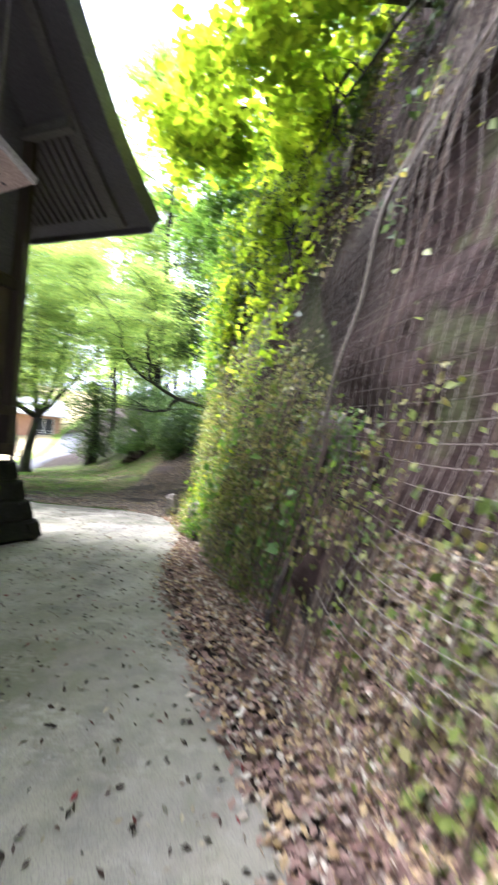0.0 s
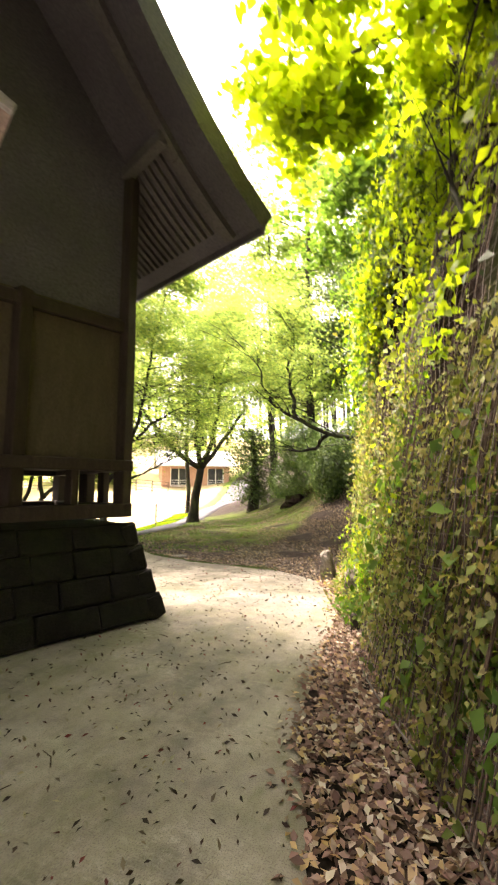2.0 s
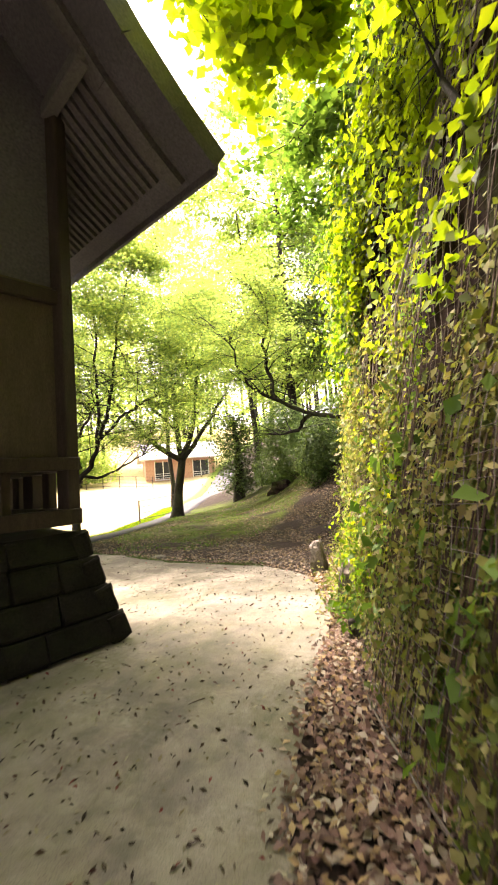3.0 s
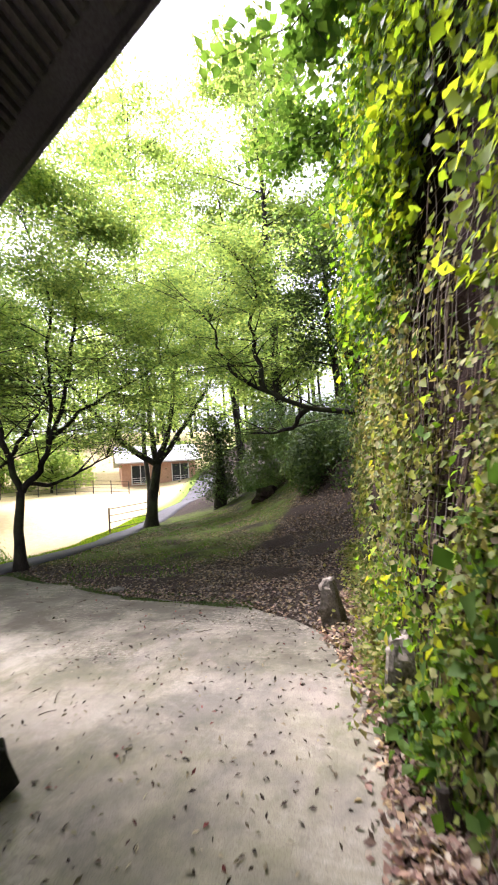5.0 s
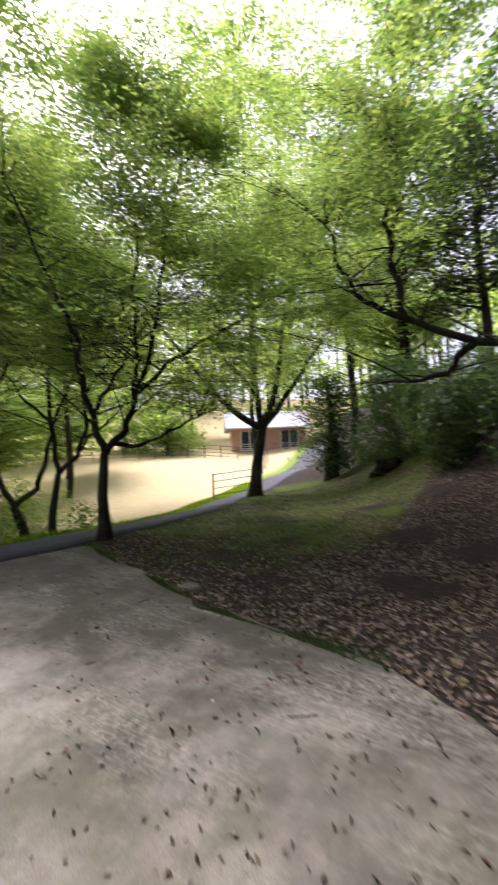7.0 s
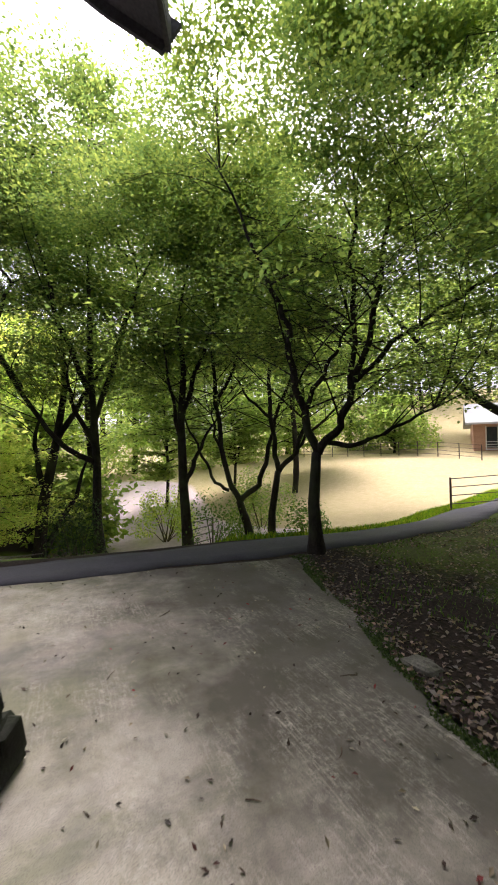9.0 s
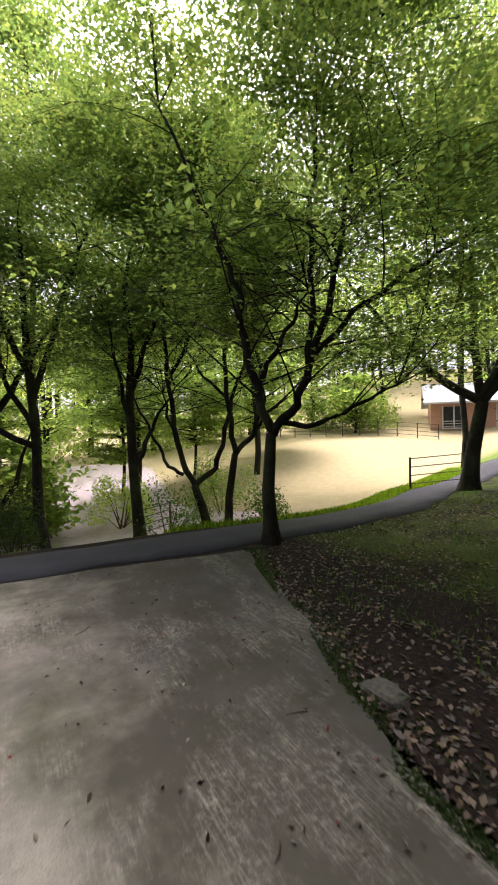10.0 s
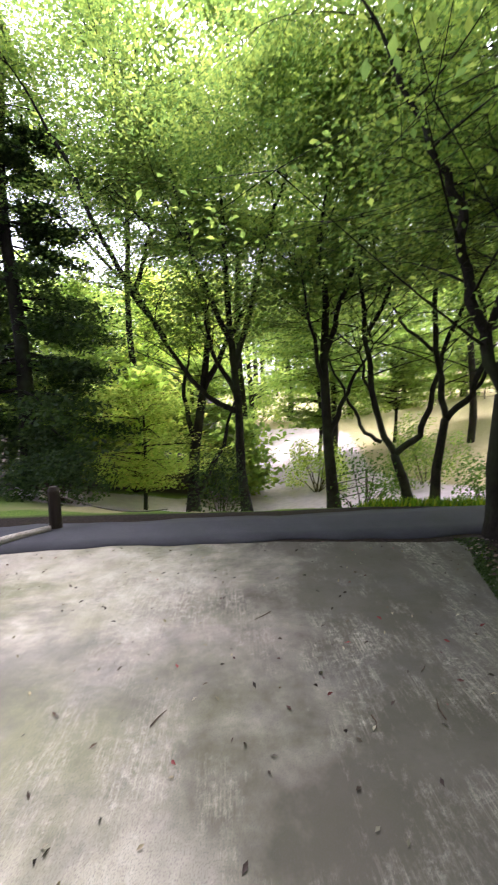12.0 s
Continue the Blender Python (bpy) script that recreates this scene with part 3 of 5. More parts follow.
CX = CX + 0.2 * (1 - smooth(CY, 4.6, 5.6)) * smooth(CZ, 0.3, 1.2)
cv = np.stack([CX, CY, CZ], -1).reshape(-1, 3)
nw = len(cy_)
cf = [(j * nw + i, j * nw + i + 1, (j + 1) * nw + i + 1, (j + 1) * nw + i) for j in range(len(cz_) - 1) for i in range(nw - 1)]
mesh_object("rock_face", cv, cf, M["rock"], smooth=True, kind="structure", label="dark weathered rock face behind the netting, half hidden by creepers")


# ---- the netting on the cliff ----
def net_point(y, z, bulge=0.0):
    return Vector((float(net_x(y, z)) + 0.06 * math.sin(y * 2.3 + z * 1.7) + 0.03 * math.sin(z * 5 + y) - bulge, y, z))


rockfall_net = thing("rockfall_net", (-0.1, 3.03, 0), "sagging wire rockfall net hung from ropes over the cliff", "net")
off = Vector((-0.1, 3.03, 0))
lines = []
y = -1.0
while y < 9.4:
    drift = 0.10 * math.sin(y * 3)
    lines.append([(net_point(y + drift * z / 3, z) - off, 0.0018) for z in np.arange(0.05 + 0.45 * float(smooth(2.9 - y, 0, 1.0)), 6.8, 0.12)])
    y += 0.078
v, f = tubes(lines, 3)
mesh_object("upright_wire", v, f, M["wire"], rockfall_net, "thin pale wires", kind="stuff")
lines = []
z = 0.08
while z < 6.8:
    lines.append([(net_point(y, z + 0.04 * math.sin(y * 2.1 + z)) - off, 0.0016) for y in np.arange(-1.0 if z > 0.5 else 2.6, 9.4, 0.12)])
    z += 0.085
v, f = tubes(lines, 3)
mesh_object("cross_wire", v, f, M["wire"], rockfall_net, "thin pale wires", kind="stuff")
for y0 in (0.6, 3.03, 5.46, 7.9):
    v, f = tubes([[(net_point(y0, z, 0.02) - off, 0.012) for z in np.arange(0.0, 6.9, 0.1)]], 6)
    rope = mesh_object("upright_rope", v, f, M["rope"], rockfall_net)
    if y0 in (3.03, 5.46):
        v, f = tubes([[(net_point(y0 + 0.02 * math.sin(9 * z), z, 0.03) - off, 0.024 + 0.008 * math.sin(z * 23)) for z in np.arange(0.0, 1.35, 0.05)]], 7)
        mesh_object("rope_sleeve", v, f, M["dark_rope"], rope, "dark rotting sleeve round the rope")
for z0, r in ((0.05, 0.006), (3.4, 0.010), (6.75, 0.012)):
    v, f = tubes([[(net_point(y, z0 + 0.03 * math.sin(y * 2), 0.01) - off, r) for y in np.arange(-1.0, 9.4, 0.15)]], 6)
    mesh_object("border_rope", v, f, M["rope"], rockfall_net)
for y0 in (0.6, 3.03, 5.46, 7.9):
    p = net_point(y0, 0.0) - off
    v, f = tubes([[(p + Vector((-0.02, 0, -0.1)), 0.03), (p + Vector((-0.02, 0, 0.16)), 0.03), (p + Vector((-0.02, 0, 0.17)), 0.022)]], 10)
    mesh_object("anchor_pin", v, f, M["dark_rope"], rockfall_net)

# ---- the wooden hall ----
BK, EN = Vector((-0.400, -0.917, 0)), Vector((-0.917, 0.400, 0))      # along the path side, along the end
W1 = Vector((-3.05, 5.03, 0))
W2, W4 = W1 + EN * 1.75, W1 + BK * 3.95
W3 = W2 + BK * 3.95
P1 = Vector((-2.63, 5.26, 0))
P2, P4 = P1 + EN * 2.3, P1 + BK * 4.6
P3 = P2 + BK * 4.6
hall = thing("wooden_hall", W1, "small dark timber hall on a stone base under deep eaves", "building")
HO = W1.copy()
EAVE = Vector((-1.65, 5.43, 0))
RAKE = [(0, 3.90), (0.4, 4.17), (0.8, 4.50), (1.2, 4.92), (1.65, 5.46), (2.2, 6.1), (2.9, 6.75), (3.6, 6.1), (4.15, 5.46), (4.6, 4.92), (5.0, 4.5), (5.4, 4.17), (5.8, 3.90)]


def roof_at(s, t, drop=0.0):
    """A place on the roof's underside: s along the gable, t along the eave."""
    z = float(np.interp(s, [p[0] for p in RAKE], [p[1] for p in RAKE]))
    return EAVE + BK * s + EN * t + Vector((0, 0, z + 0.075 * t - drop)) - HO


bm = bmesh.new()
cols = []
for t in (0.0, 1.3, 2.6, 3.85):
    cols.append([(bm.verts.new(roof_at(s, t)), bm.verts.new(roof_at(s, t, -0.15))) for s, _ in RAKE])
for a, b in zip(cols, cols[1:]):
    for k in range(len(RAKE) - 1):
        bm.faces.new((a[k][0], b[k][0], b[k + 1][0], a[k + 1][0]))
        bm.faces.new((a[k][1], a[k + 1][1], b[k + 1][1], b[k][1]))
    for k in (0, len(RAKE) - 1):
        bm.faces.new((a[k][0], a[k][1], b[k][1], b[k][0]))
for c in (cols[0], cols[-1]):
    for k in range(len(RAKE) - 1):
        bm.faces.new((c[k][0], c[k + 1][0], c[k + 1][1], c[k][1]))
part("roof", bm, M["soffit"], hall, "smoke-dark boarded roof with deep eaves")


def quad_slab(name, a, b, c, d, thick, mat, parent, origin, label=""):
    bm = bmesh.new()
    t = Vector((0, 0, thick))
    o = Vector(origin)
    v1 = [bm.verts.new(Vector(p) - o) for p in (a, b, c, d)]
    v2 = [bm.verts.new(Vector(p) - o - t) for p in (a, b, c, d)]
    bm.faces.new(v1)
    bm.faces.new(v2[::-1])
    for i in range(4):
        bm.faces.new((v1[i], v2[i], v2[(i + 1) % 4], v1[(i + 1) % 4]))
    return part(name, bm, mat, parent, label)


for t in (-0.02, 3.87):
    for k in range(len(RAKE) - 1):
        a, b = roof_at(RAKE[k][0], t, -0.06), roof_at(RAKE[k + 1][0], t, -0.06)
        part("bargeboard", beam(bmesh.new(), a, b, 0.035, 0.24), M["soffit"], hall)
for t in (0.42, 3.4):
    for k in range(len(RAKE) - 1):
        a, b = roof_at(RAKE[k][0] + (0.1 if k == 0 else 0), t, 0.05), roof_at(RAKE[k + 1][0], t, 0.05)
        part("gable_rafter", beam(bmesh.new(), a, b, 0.12, 0.08), M["rafter"], hall, "paler timber under the gable")
for s_ in (0.98, 2.9, 4.82):
    part("purlin", beam(bmesh.new(), roof_at(s_, 0.40, 0.13), roof_at(s_, 3.45, 0.13), 0.11, 0.13, bevel=0.01), M["rafter"], hall)
part("eave_board", beam(bmesh.new(), roof_at(0.02, 0.0, -0.04), roof_at(0.02, 3.85, -0.04), 0.035, 0.2), M["soffit"], hall)
for i in range(25):
    t = 0.52 + i * 0.115
    for s0, s1 in ((0.20, 0.5), (0.5, 0.9)):
        part("rafter", beam(bmesh.new(), roof_at(s0, t, 0.03), roof_at(s1, t, 0.03), 0.045, 0.055), M["rafter"], hall)
# boarded gables, up to the roof
for t, w in ((1.15, 0.05), (2.9, 0.05)):
    bm = bmesh.new()
    ring_a = []
    ss = [0.95] + [p[0] for p in RAKE if 1.0 < p[0] < 4.8] + [4.85]
    for dt in (0, w):
        tops = [bm.verts.new(roof_at(s_, t + dt, 0.005)) for s_ in ss]
        lows = [bm.verts.new(EAVE + BK * s_ + EN * (t + dt) + Vector((0, 0, 2.96)) - HO) for s_ in ss]
        ring_a.append(tops + lows[::-1])
    bm.faces.new(ring_a[0])
    bm.faces.new(ring_a[1][::-1])
    nn = len(ring_a[0])
    for k in range(nn):
        bm.faces.new((ring_a[0][k], ring_a[0][(k + 1) % nn], ring_a[1][(k + 1) % nn], ring_a[1][k]))
    part("gable_wall", bm, M["soffit"], hall, "dark boarded gable")


def wall_run(a, b, n, z0, z1, outward):
    d = (b - a).normalized()
    L = (b - a).length
    for i in range(n):
        p, q = a + d * (L * i / n), a + d * (L * (i + 1) / n)
        for zz0, zz1 in ((z0 + 0.1, 2.84), (2.96, z1)):
            bm = bmesh.new()
            beam(bm, p - outward * 0.03 + Vector((0, 0, (zz0 + zz1) / 2)) - HO, q - outward * 0.03 + Vector((0, 0, (zz0 + zz1) / 2)) - HO, 0.04, zz1 - zz0)
            part("wall_panel", bm, M["panel_wood"], hall, "plain brown boarded panel")
        beam_ob("post", p + Vector((0, 0, 1.1)), p + Vector((0, 0, z1)), 0.13, 0.13, M["dark_wood"], hall, origin=HO)
        m = (p + q) / 2
        beam_ob("short_post", m + Vector((0, 0, 1.1)), m + Vector((0, 0, z0)), 0.09, 0.09, M["dark_wood"], hall, origin=HO)
    beam_ob("post", b + Vector((0, 0, 1.1)), b + Vector((0, 0, z1)), 0.125, 0.125, M["dark_wood"], hall, origin=HO)
    for zz, hh, ww in ((z0 + 0.045, 0.11, 0.17), (2.9, 0.12, 0.10), (1.04, 0.13, 0.17)):
        beam_ob("tie_beam", a - d * 0.06 + Vector((0, 0, zz)), b + d * 0.06 + Vector((0, 0, zz)), ww, hh, M["dark_wood"], hall, origin=HO)


wall_run(W1, W4, 4, 1.43, 3.0, Vector((0.917, -0.4, 0)))
wall_run(W2, W1, 2, 1.43, 4.75, Vector((0.4, 0.917, 0)))
wall_run(W3, W2, 4, 1.43, 3.0, Vector((-0.917, 0.4, 0)))
wall_run(W4, W3, 2, 1.43, 4.75, Vector((-0.4, -0.917, 0)))
quad_slab("floor", W1 + Vector((-.05, -.05, 1.56)), W2 + Vector((.05, -.05, 1.56)), W3 + Vector((0.05, 0.05, 1.56)), W4 + Vector((-.05, 0.05, 1.56)), 0.08, M["dark_wood"], hall, HO, "plank floor")

# stone base: a battered core faced with rough blocks
stone_base = thing("stone_base", P1, "low battered base of dark mossy squared stone", "wall")
bm = bmesh.new()
cen = (P1 + P2 + P3 + P4) / 4
def inset(p, k, z):
    d = cen - p
    return p + BK * math.copysign(k, d.dot(BK)) + EN * math.copysign(k, d.dot(EN)) + Vector((0, 0, z))
lo = [bm.verts.new(inset(p, 0.07, -0.05) - P1) for p in (P1, P2, P3, P4)]
hi = [bm.verts.new(inset(p, 0.32, 0.90) - P1) for p in (P1, P2, P3, P4)]
bm.faces.new(lo[::-1])
bm.faces.new(hi)
for i in range(4):
    bm.faces.new((lo[i], lo[(i + 1) % 4], hi[(i + 1) % 4], hi[i]))
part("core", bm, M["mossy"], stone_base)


def rough_block(w, h, d, seed):
    bm = bmesh.new()
    bmesh.ops.create_cube(bm, size=1)
    bmesh.ops.scale(bm, vec=(w, d, h), verts=bm.verts)
    bmesh.ops.bevel(bm, geom=list(bm.edges), offset=min(w, h, d) * 0.10, segments=1, affect="EDGES")
    r = random.Random(seed)
    for v in bm.verts:
        v.co += Vector((r.uniform(-1, 1), r.uniform(-1, 1), r.uniform(-1, 1))) * 0.012
    bmesh.ops.recalc_face_normals(bm, faces=bm.faces)
    me = bpy.data.meshes.new("stone")
    bm.to_mesh(me)
    bm.free()
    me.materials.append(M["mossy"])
    return me


stone_meshes = [rough_block(w, 0.22, 0.16, i) for i, w in enumerate((0.34, 0.44, 0.52, 0.62))]
rs = random.Random(9)
for a, b, sgn in ((P1, P4, 1), (P2, P1, 1), (P3, P2, 1)):
    d = (b - a).normalized()
    out = Vector((-d.y, d.x, 0))
    out = out if out.dot(a - cen) > 0 else -out
    L = (b - a).length
    for row in range(4):
        z = 0.11 + row * 0.225
        batter = z * 0.29
        s = batter + 0.01
        while s < L - batter - 0.12:
            k = rs.randrange(4)
            wd = (0.34, 0.44, 0.52, 0.62)[k]
            left = L - batter - s
            sc = 1.0
            if left < wd + 0.2:
                sc = left / wd
            st = new("stone", stone_meshes[k])
            st.parent = stone_base
            c = a + d * (s + wd * sc / 2) - out * (0.085 + batter) + Vector((0, 0, z)) - P1
            flip = 1 if Vector((-math.sin(math.atan2(d.y, d.x)), math.cos(math.atan2(d.y, d.x)), 0)).dot(out) > 0 else -1
            st.matrix_local = Matrix.Translation(c) @ Matrix.Rotation(math.atan2(d.y, d.x), 4, "Z") @ Matrix.Rotation(flip * 0.28 + rs.uniform(-0.03, 0.03), 4, "X") @ Matrix.Diagonal((sc, 1, 1, 1))
            s += wd * sc + 0.006

# the picture board that hangs from the eave
sign = thing("hanging_board", (-1.59, 2.63, 2.58), "weathered pinkish notice board in a dark frame hung under the eave", "sign")
sx, sy = EN.normalized(), Vector((-0.38, -0.87, 0.32)).normalized()


def sign_box(name, u0, u1, v0, v1, t0, t1, mat, label=""):
    nrm = sx.cross(sy)
    if nrm.z > 0:
        nrm = -nrm
    bm = bmesh.new()
    vs = [bm.verts.new(sx * u + sy * v + nrm * t) for t in (t0, t1) for u, v in ((u0, v0), (u1, v0), (u1, v1), (u0, v1))]
    for f in ((0, 1, 2, 3), (7, 6, 5, 4), (0, 4, 5, 1), (1, 5, 6, 2), (2, 6, 7, 3), (3, 7, 4, 0)):
        bm.faces.new([vs[i] for i in f])
    return part(name, bm, mat, sign, label)


sign_box("board", 0.0, 0.55, 0.0, 1.6, -0.02, 0.0, M["sign"], "faded pinkish board")
sign_box("edge_strip", -0.025, 0.0, 0.0, 1.6, -0.03, 0.008, M["trim_white"], "pale metal edge")
sign_box("frame_bar", 0.03, 0.07, 0.26, 1.6, 0.002, 0.02, M["ink"], "dark frame")
sign_box("frame_bar", 0.03, 0.55, 0.22, 0.26, 0.002, 0.02, M["ink"], "dark frame")
sign_box("photo_patch", 0.16, 0.5, 0.5, 1.6, 0.0005, 0.0015, M["ink"], "dark faded picture")
rs = random.Random(4)
for i in range(60):
    u, vv = rs.uniform(0.09, 0.5), rs.uniform(0.03, 1.3)
    if 0.2 < vv < 0.28:
        continue
    sign_box("mark", u, u + rs.uniform(0.006, 0.02), vv, vv + rs.uniform(0.02, 0.09), 0.001, 0.003, M["red"] if i % 9 == 0 else M["ink"])
for vv in (0.2, 1.3):
    v, f = tubes([[(sx * 0.05 + sy * vv, 0.006), (sx * 0.05 + sy * vv + Vector((0, 0, 2.2)), 0.006)]], 6)
    mesh_object("hanger", v, f, M["steel"], sign, "thin iron hanger")


# ---- trees ----
def tree(name, base, az, limbs, radius, label, leaf="maple", leaves=22000, size=0.085, low=1.6, seed=1, spread=1.0, flat=0.10, twigs=3, bark="bark", droop=0.0, group="", top=9.0, reach=1.0):
    """limbs: the trunk first, then the limbs, each a line of (sideways, up) from the base; depth is filled in by chance, and the fine growth too."""
    rng = np.random.default_rng(seed)
    rnd = random.Random(seed)
    ob = thing(name, base, label, "tree", group)
    lat = Vector((math.cos(radians(az)), math.sin(radians(az)), 0))
    dep = Vector((-lat.y, lat.x, 0))
    mains, fine, sprays = [], [], []
    trunk_h = limbs[0][-1][1]
    radius *= 0.8
    for i, limb in enumerate(limbs):
        dd = 0.0 if i == 0 else rnd.uniform(-0.2, 0.2)
        z0 = limb[0][1]
        r0 = radius if i == 0 else radius * (0.5 if z0 < trunk_h + 0.15 else 0.27)
        pts = []
        for k in range(len(limb) - 1):
            (s0, h0), (s1, h1) = limb[k], limb[k + 1]
            for q in range(4):
                u = q / 4
                pts.append((s0 + (s1 - s0) * u, h0 + (h1 - h0) * u))
        pts.append(limb[-1])
        n = len(pts)
        line = []
        for k, (s, h) in enumerate(pts):
            u = k / (n - 1)
            wob = 0.03 * math.sin(k * 1.7 + i)
            d = dd * u * (h - z0 + 0.5) * 0.8
            r = (r0 * (1.0 - 0.30 * u)) if len(limb) < 4 and i == 0 else r0 * (1 - u) ** 0.75 + 0.014
            if i == 0 and k < 3:
                r *= (1.5, 1.18, 1.05)[k]
            line.append((lat * (s + wob * (i > 0)) + dep * (d + wob) + Vector((0, 0, h)), r))
        if i == 0:
            line.insert(0, (line[0][0] - Vector((0, 0, 0.5)), r0 * 1.9))
        mains.append(line)
    # secondary branches
    second = []
    for i, line in enumerate(mains):
        if i == 0 and len(line) < 13:
            continue
        for k in range(3, len(line)):
            p, r = line[k]
            if p.z < low * 0.8:
                continue
            for _ in range(rnd.choice((0, 1, 1, 1))):
                a = rnd.uniform(0, 2 * math.pi)
                second.append((p, Vector((math.cos(a), math.sin(a), rnd.uniform(0.1, 0.9) - droop)).normalized(), rnd.uniform(0.9, 1.9) * spread, min(r * 0.5, 0.018)))
        p, r = line[-1]
        d = (p - line[-3][0]).normalized()
        for _ in range(6):
            a = rnd.uniform(0, 2 * math.pi)
            room = max(0.6, min(2.7, top - p.z)) * min(1.0, spread)
            second.append((p, (d * 0.8 + Vector((math.cos(a), math.sin(a), 0.5)) * 0.8).normalized(), room * rnd.uniform(0.6, 1.1), 0.013))
    for p, d, ln, r in second:
        line = []
        nseg = 6
        side = Vector((rnd.uniform(-1, 1), rnd.uniform(-1, 1), rnd.uniform(-0.3, 0.5))) * 0.45
        for q in range(nseg + 1):
            u = q / nseg
            line.append((p + d * ln * u + side * u * u * ln + Vector((0, 0, -0.12 * u * u * ln)), max(0.004, r * (1 - u))))
        fine.append(line)
        for q in range(1, nseg + 1):
            c = line[q][0]
            if c.z < low or c.z > top + 0.5:
                continue
            for _ in range(twigs):
                a = rnd.uniform(0, 2 * math.pi)
                l2 = rnd.uniform(0.25, 0.75) * spread
                e = c + Vector((math.cos(a) * l2, math.sin(a) * l2, rnd.uniform(-0.12, 0.18) * spread - droop * l2))
                fine.append([(c, 0.003), (e, 0.0015)])
                sprays.append((c.lerp(e, 0.75), l2 * 0.45 + 0.08))
    v, f = tubes(mains[:1], 12)
    mesh_object("trunk", v, f, M[bark], ob, "dark rough bark", smooth=True)
    for w in mains[1:]:
        v, f = tubes([w], 8)
        mesh_object("limb", v, f, M[bark], ob, smooth=True)
    v, f = tubes(fine, 3)
    mesh_object("twig", v, f, M[bark], ob, "fine dark twigs", kind="stuff")
    e = np.array([tuple(p) for p, _ in sprays])
    sc = np.array([q for _, q in sprays]) * reach * 0.85
    w = (sc ** 1.5) * (0.05 + np.clip((e[:, 2] - low) / (top - low), 0, 1) ** 1.2)
    gap = vnoise(e[:, 0] + seed, e[:, 1], e[:, 2] * 2.2, 0.36) + 0.45 * vnoise(e[:, 0] + seed, e[:, 1], e[:, 2] * 2.2, 1.0)
    w *= 0.05 + smooth(gap, -0.20, 0.20)
    pick = rng.choice(len(e), leaves, p=w / w.sum())
    slope = rng.normal(0, 0.22, (len(e), 2))
    o = rng.normal(0, 1, (leaves, 3)) * sc[pick][:, None] * np.array([0.8, 0.8, flat])
    o[:, 2] += (o[:, :2] * slope[pick]).sum(1) - 0.12 * (o[:, :2] ** 2).sum(1)
    leaf_mesh("crown", e[pick] + o, size, M[leaf], rng, tilt=0.35, parent=ob, label="flat layered sprays of small leaves", kind="stuff", droop=droop)
    return ob


tree("maple_tree", (-7.4, 9.6, 0.0), 56, [[(0, 0), (-0.03, 0.7), (0.02, 1.41)], [(0.02, 1.41), (-0.16, 2.03), (-0.32, 2.65), (-0.36, 3.27), (-0.54, 3.69), (-0.79, 4.32), (-1.3, 5.6)],
     [(0.02, 1.41), (0.35, 1.78), (0.51, 2.22), (0.84, 3.22), (1.0, 4.14), (1.15, 5.31), (1.5, 6.6)], [(0.51, 2.22), (0.59, 3.23), (0.57, 4.24), (0.7, 5.22), (0.56, 6.14), (0.3, 7.3)],
     [(0.58, 2.39), (1.11, 2.95), (1.75, 3.38), (2.27, 3.68), (3.0, 4.2)], [(0.12, 1.57), (0.5, 1.5), (0.85, 1.62), (1.18, 1.79), (1.6, 2.0)], [(-0.16, 2.03), (0.07, 2.43), (0.31, 2.84), (0.51, 3.24)]],
     0.125, "slender maple forking low, dark trunk beside the end of the concrete", leaves=92000, size=0.066, low=2.1, seed=11, spread=1.3, twigs=4, top=8.8)
tree("maple_tree", (-12.1, 10.87, -1.1), 65, [[(0, 0), (-0.16, 0.7), (-0.36, 1.31)], [(-0.36, 1.31), (-0.7, 2.06), (-0.89, 3.41), (-1.01, 4.74), (-1.0, 7.1), (-0.6, 8.6)], [(-0.36, 1.31), (0.15, 1.72), (0.38, 2.46), (0.59, 3.4), (1.2, 5.0), (1.6, 7)],
     [(-0.63, 1.59), (-0.97, 1.79), (-1.3, 2.47), (-1.62, 3.14), (-2.2, 4.4)], [(-0.7, 2.2), (-0.96, 3.0), (-1.02, 3.54)], [(-0.89, 3.94), (-0.21, 5.28), (0.19, 6.35)]],
     0.16, "maple with a crooked forked trunk on the bank below the lane", leaves=42000, size=0.08, low=3.3, seed=12, spread=1.6, twigs=3, top=13.5)
tree("maple_tree", (-11.5, 11.06, -1.0), 63, [[(0, 0), (0.03, 0.95), (0.19, 1.99)], [(0.19, 1.99), (0.1, 2.77), (-0.02, 3.92), (0.08, 5.07), (0.02, 6.46), (-0.36, 7.7)], [(0.19, 1.99), (0.65, 2.44), (0.91, 3.28), (0.78, 4.31), (0.59, 5.58), (0.9, 7)],
     [(0.07, 3.28), (-0.5, 3.79), (-0.89, 4.43)], [(0.65, 2.44), (0.91, 2.89), (1.43, 3.28), (2.2, 4.2)]],
     0.135, "maple leaning beside its neighbour on the bank, dark and slender", leaves=38000, size=0.08, low=3.5, seed=13, spread=1.5, twigs=3, top=13)
tree("maple_tree", (-12.6, 9.3, -1.27), 75, [[(0, 0), (-0.13, 1.85), (-0.19, 3.55), (-0.11, 4.85), (-0.25, 6.12), (0.02, 7.7)], [(-0.13, 2.25), (-0.21, 3.03), (-0.39, 4.06), (-0.62, 5.33)], [(-0.13, 1.85), (0.1, 2.38), (0.37, 3.04), (0.9, 3.9)], [(-0.17, 3.55), (0.12, 4.6), (0.51, 5.67), (1.0, 7.2)]],
     0.15, "straight maple with thick dark trunk on the bank", leaves=48000, size=0.08, low=4.2, seed=14, spread=1.7, twigs=3, top=14)
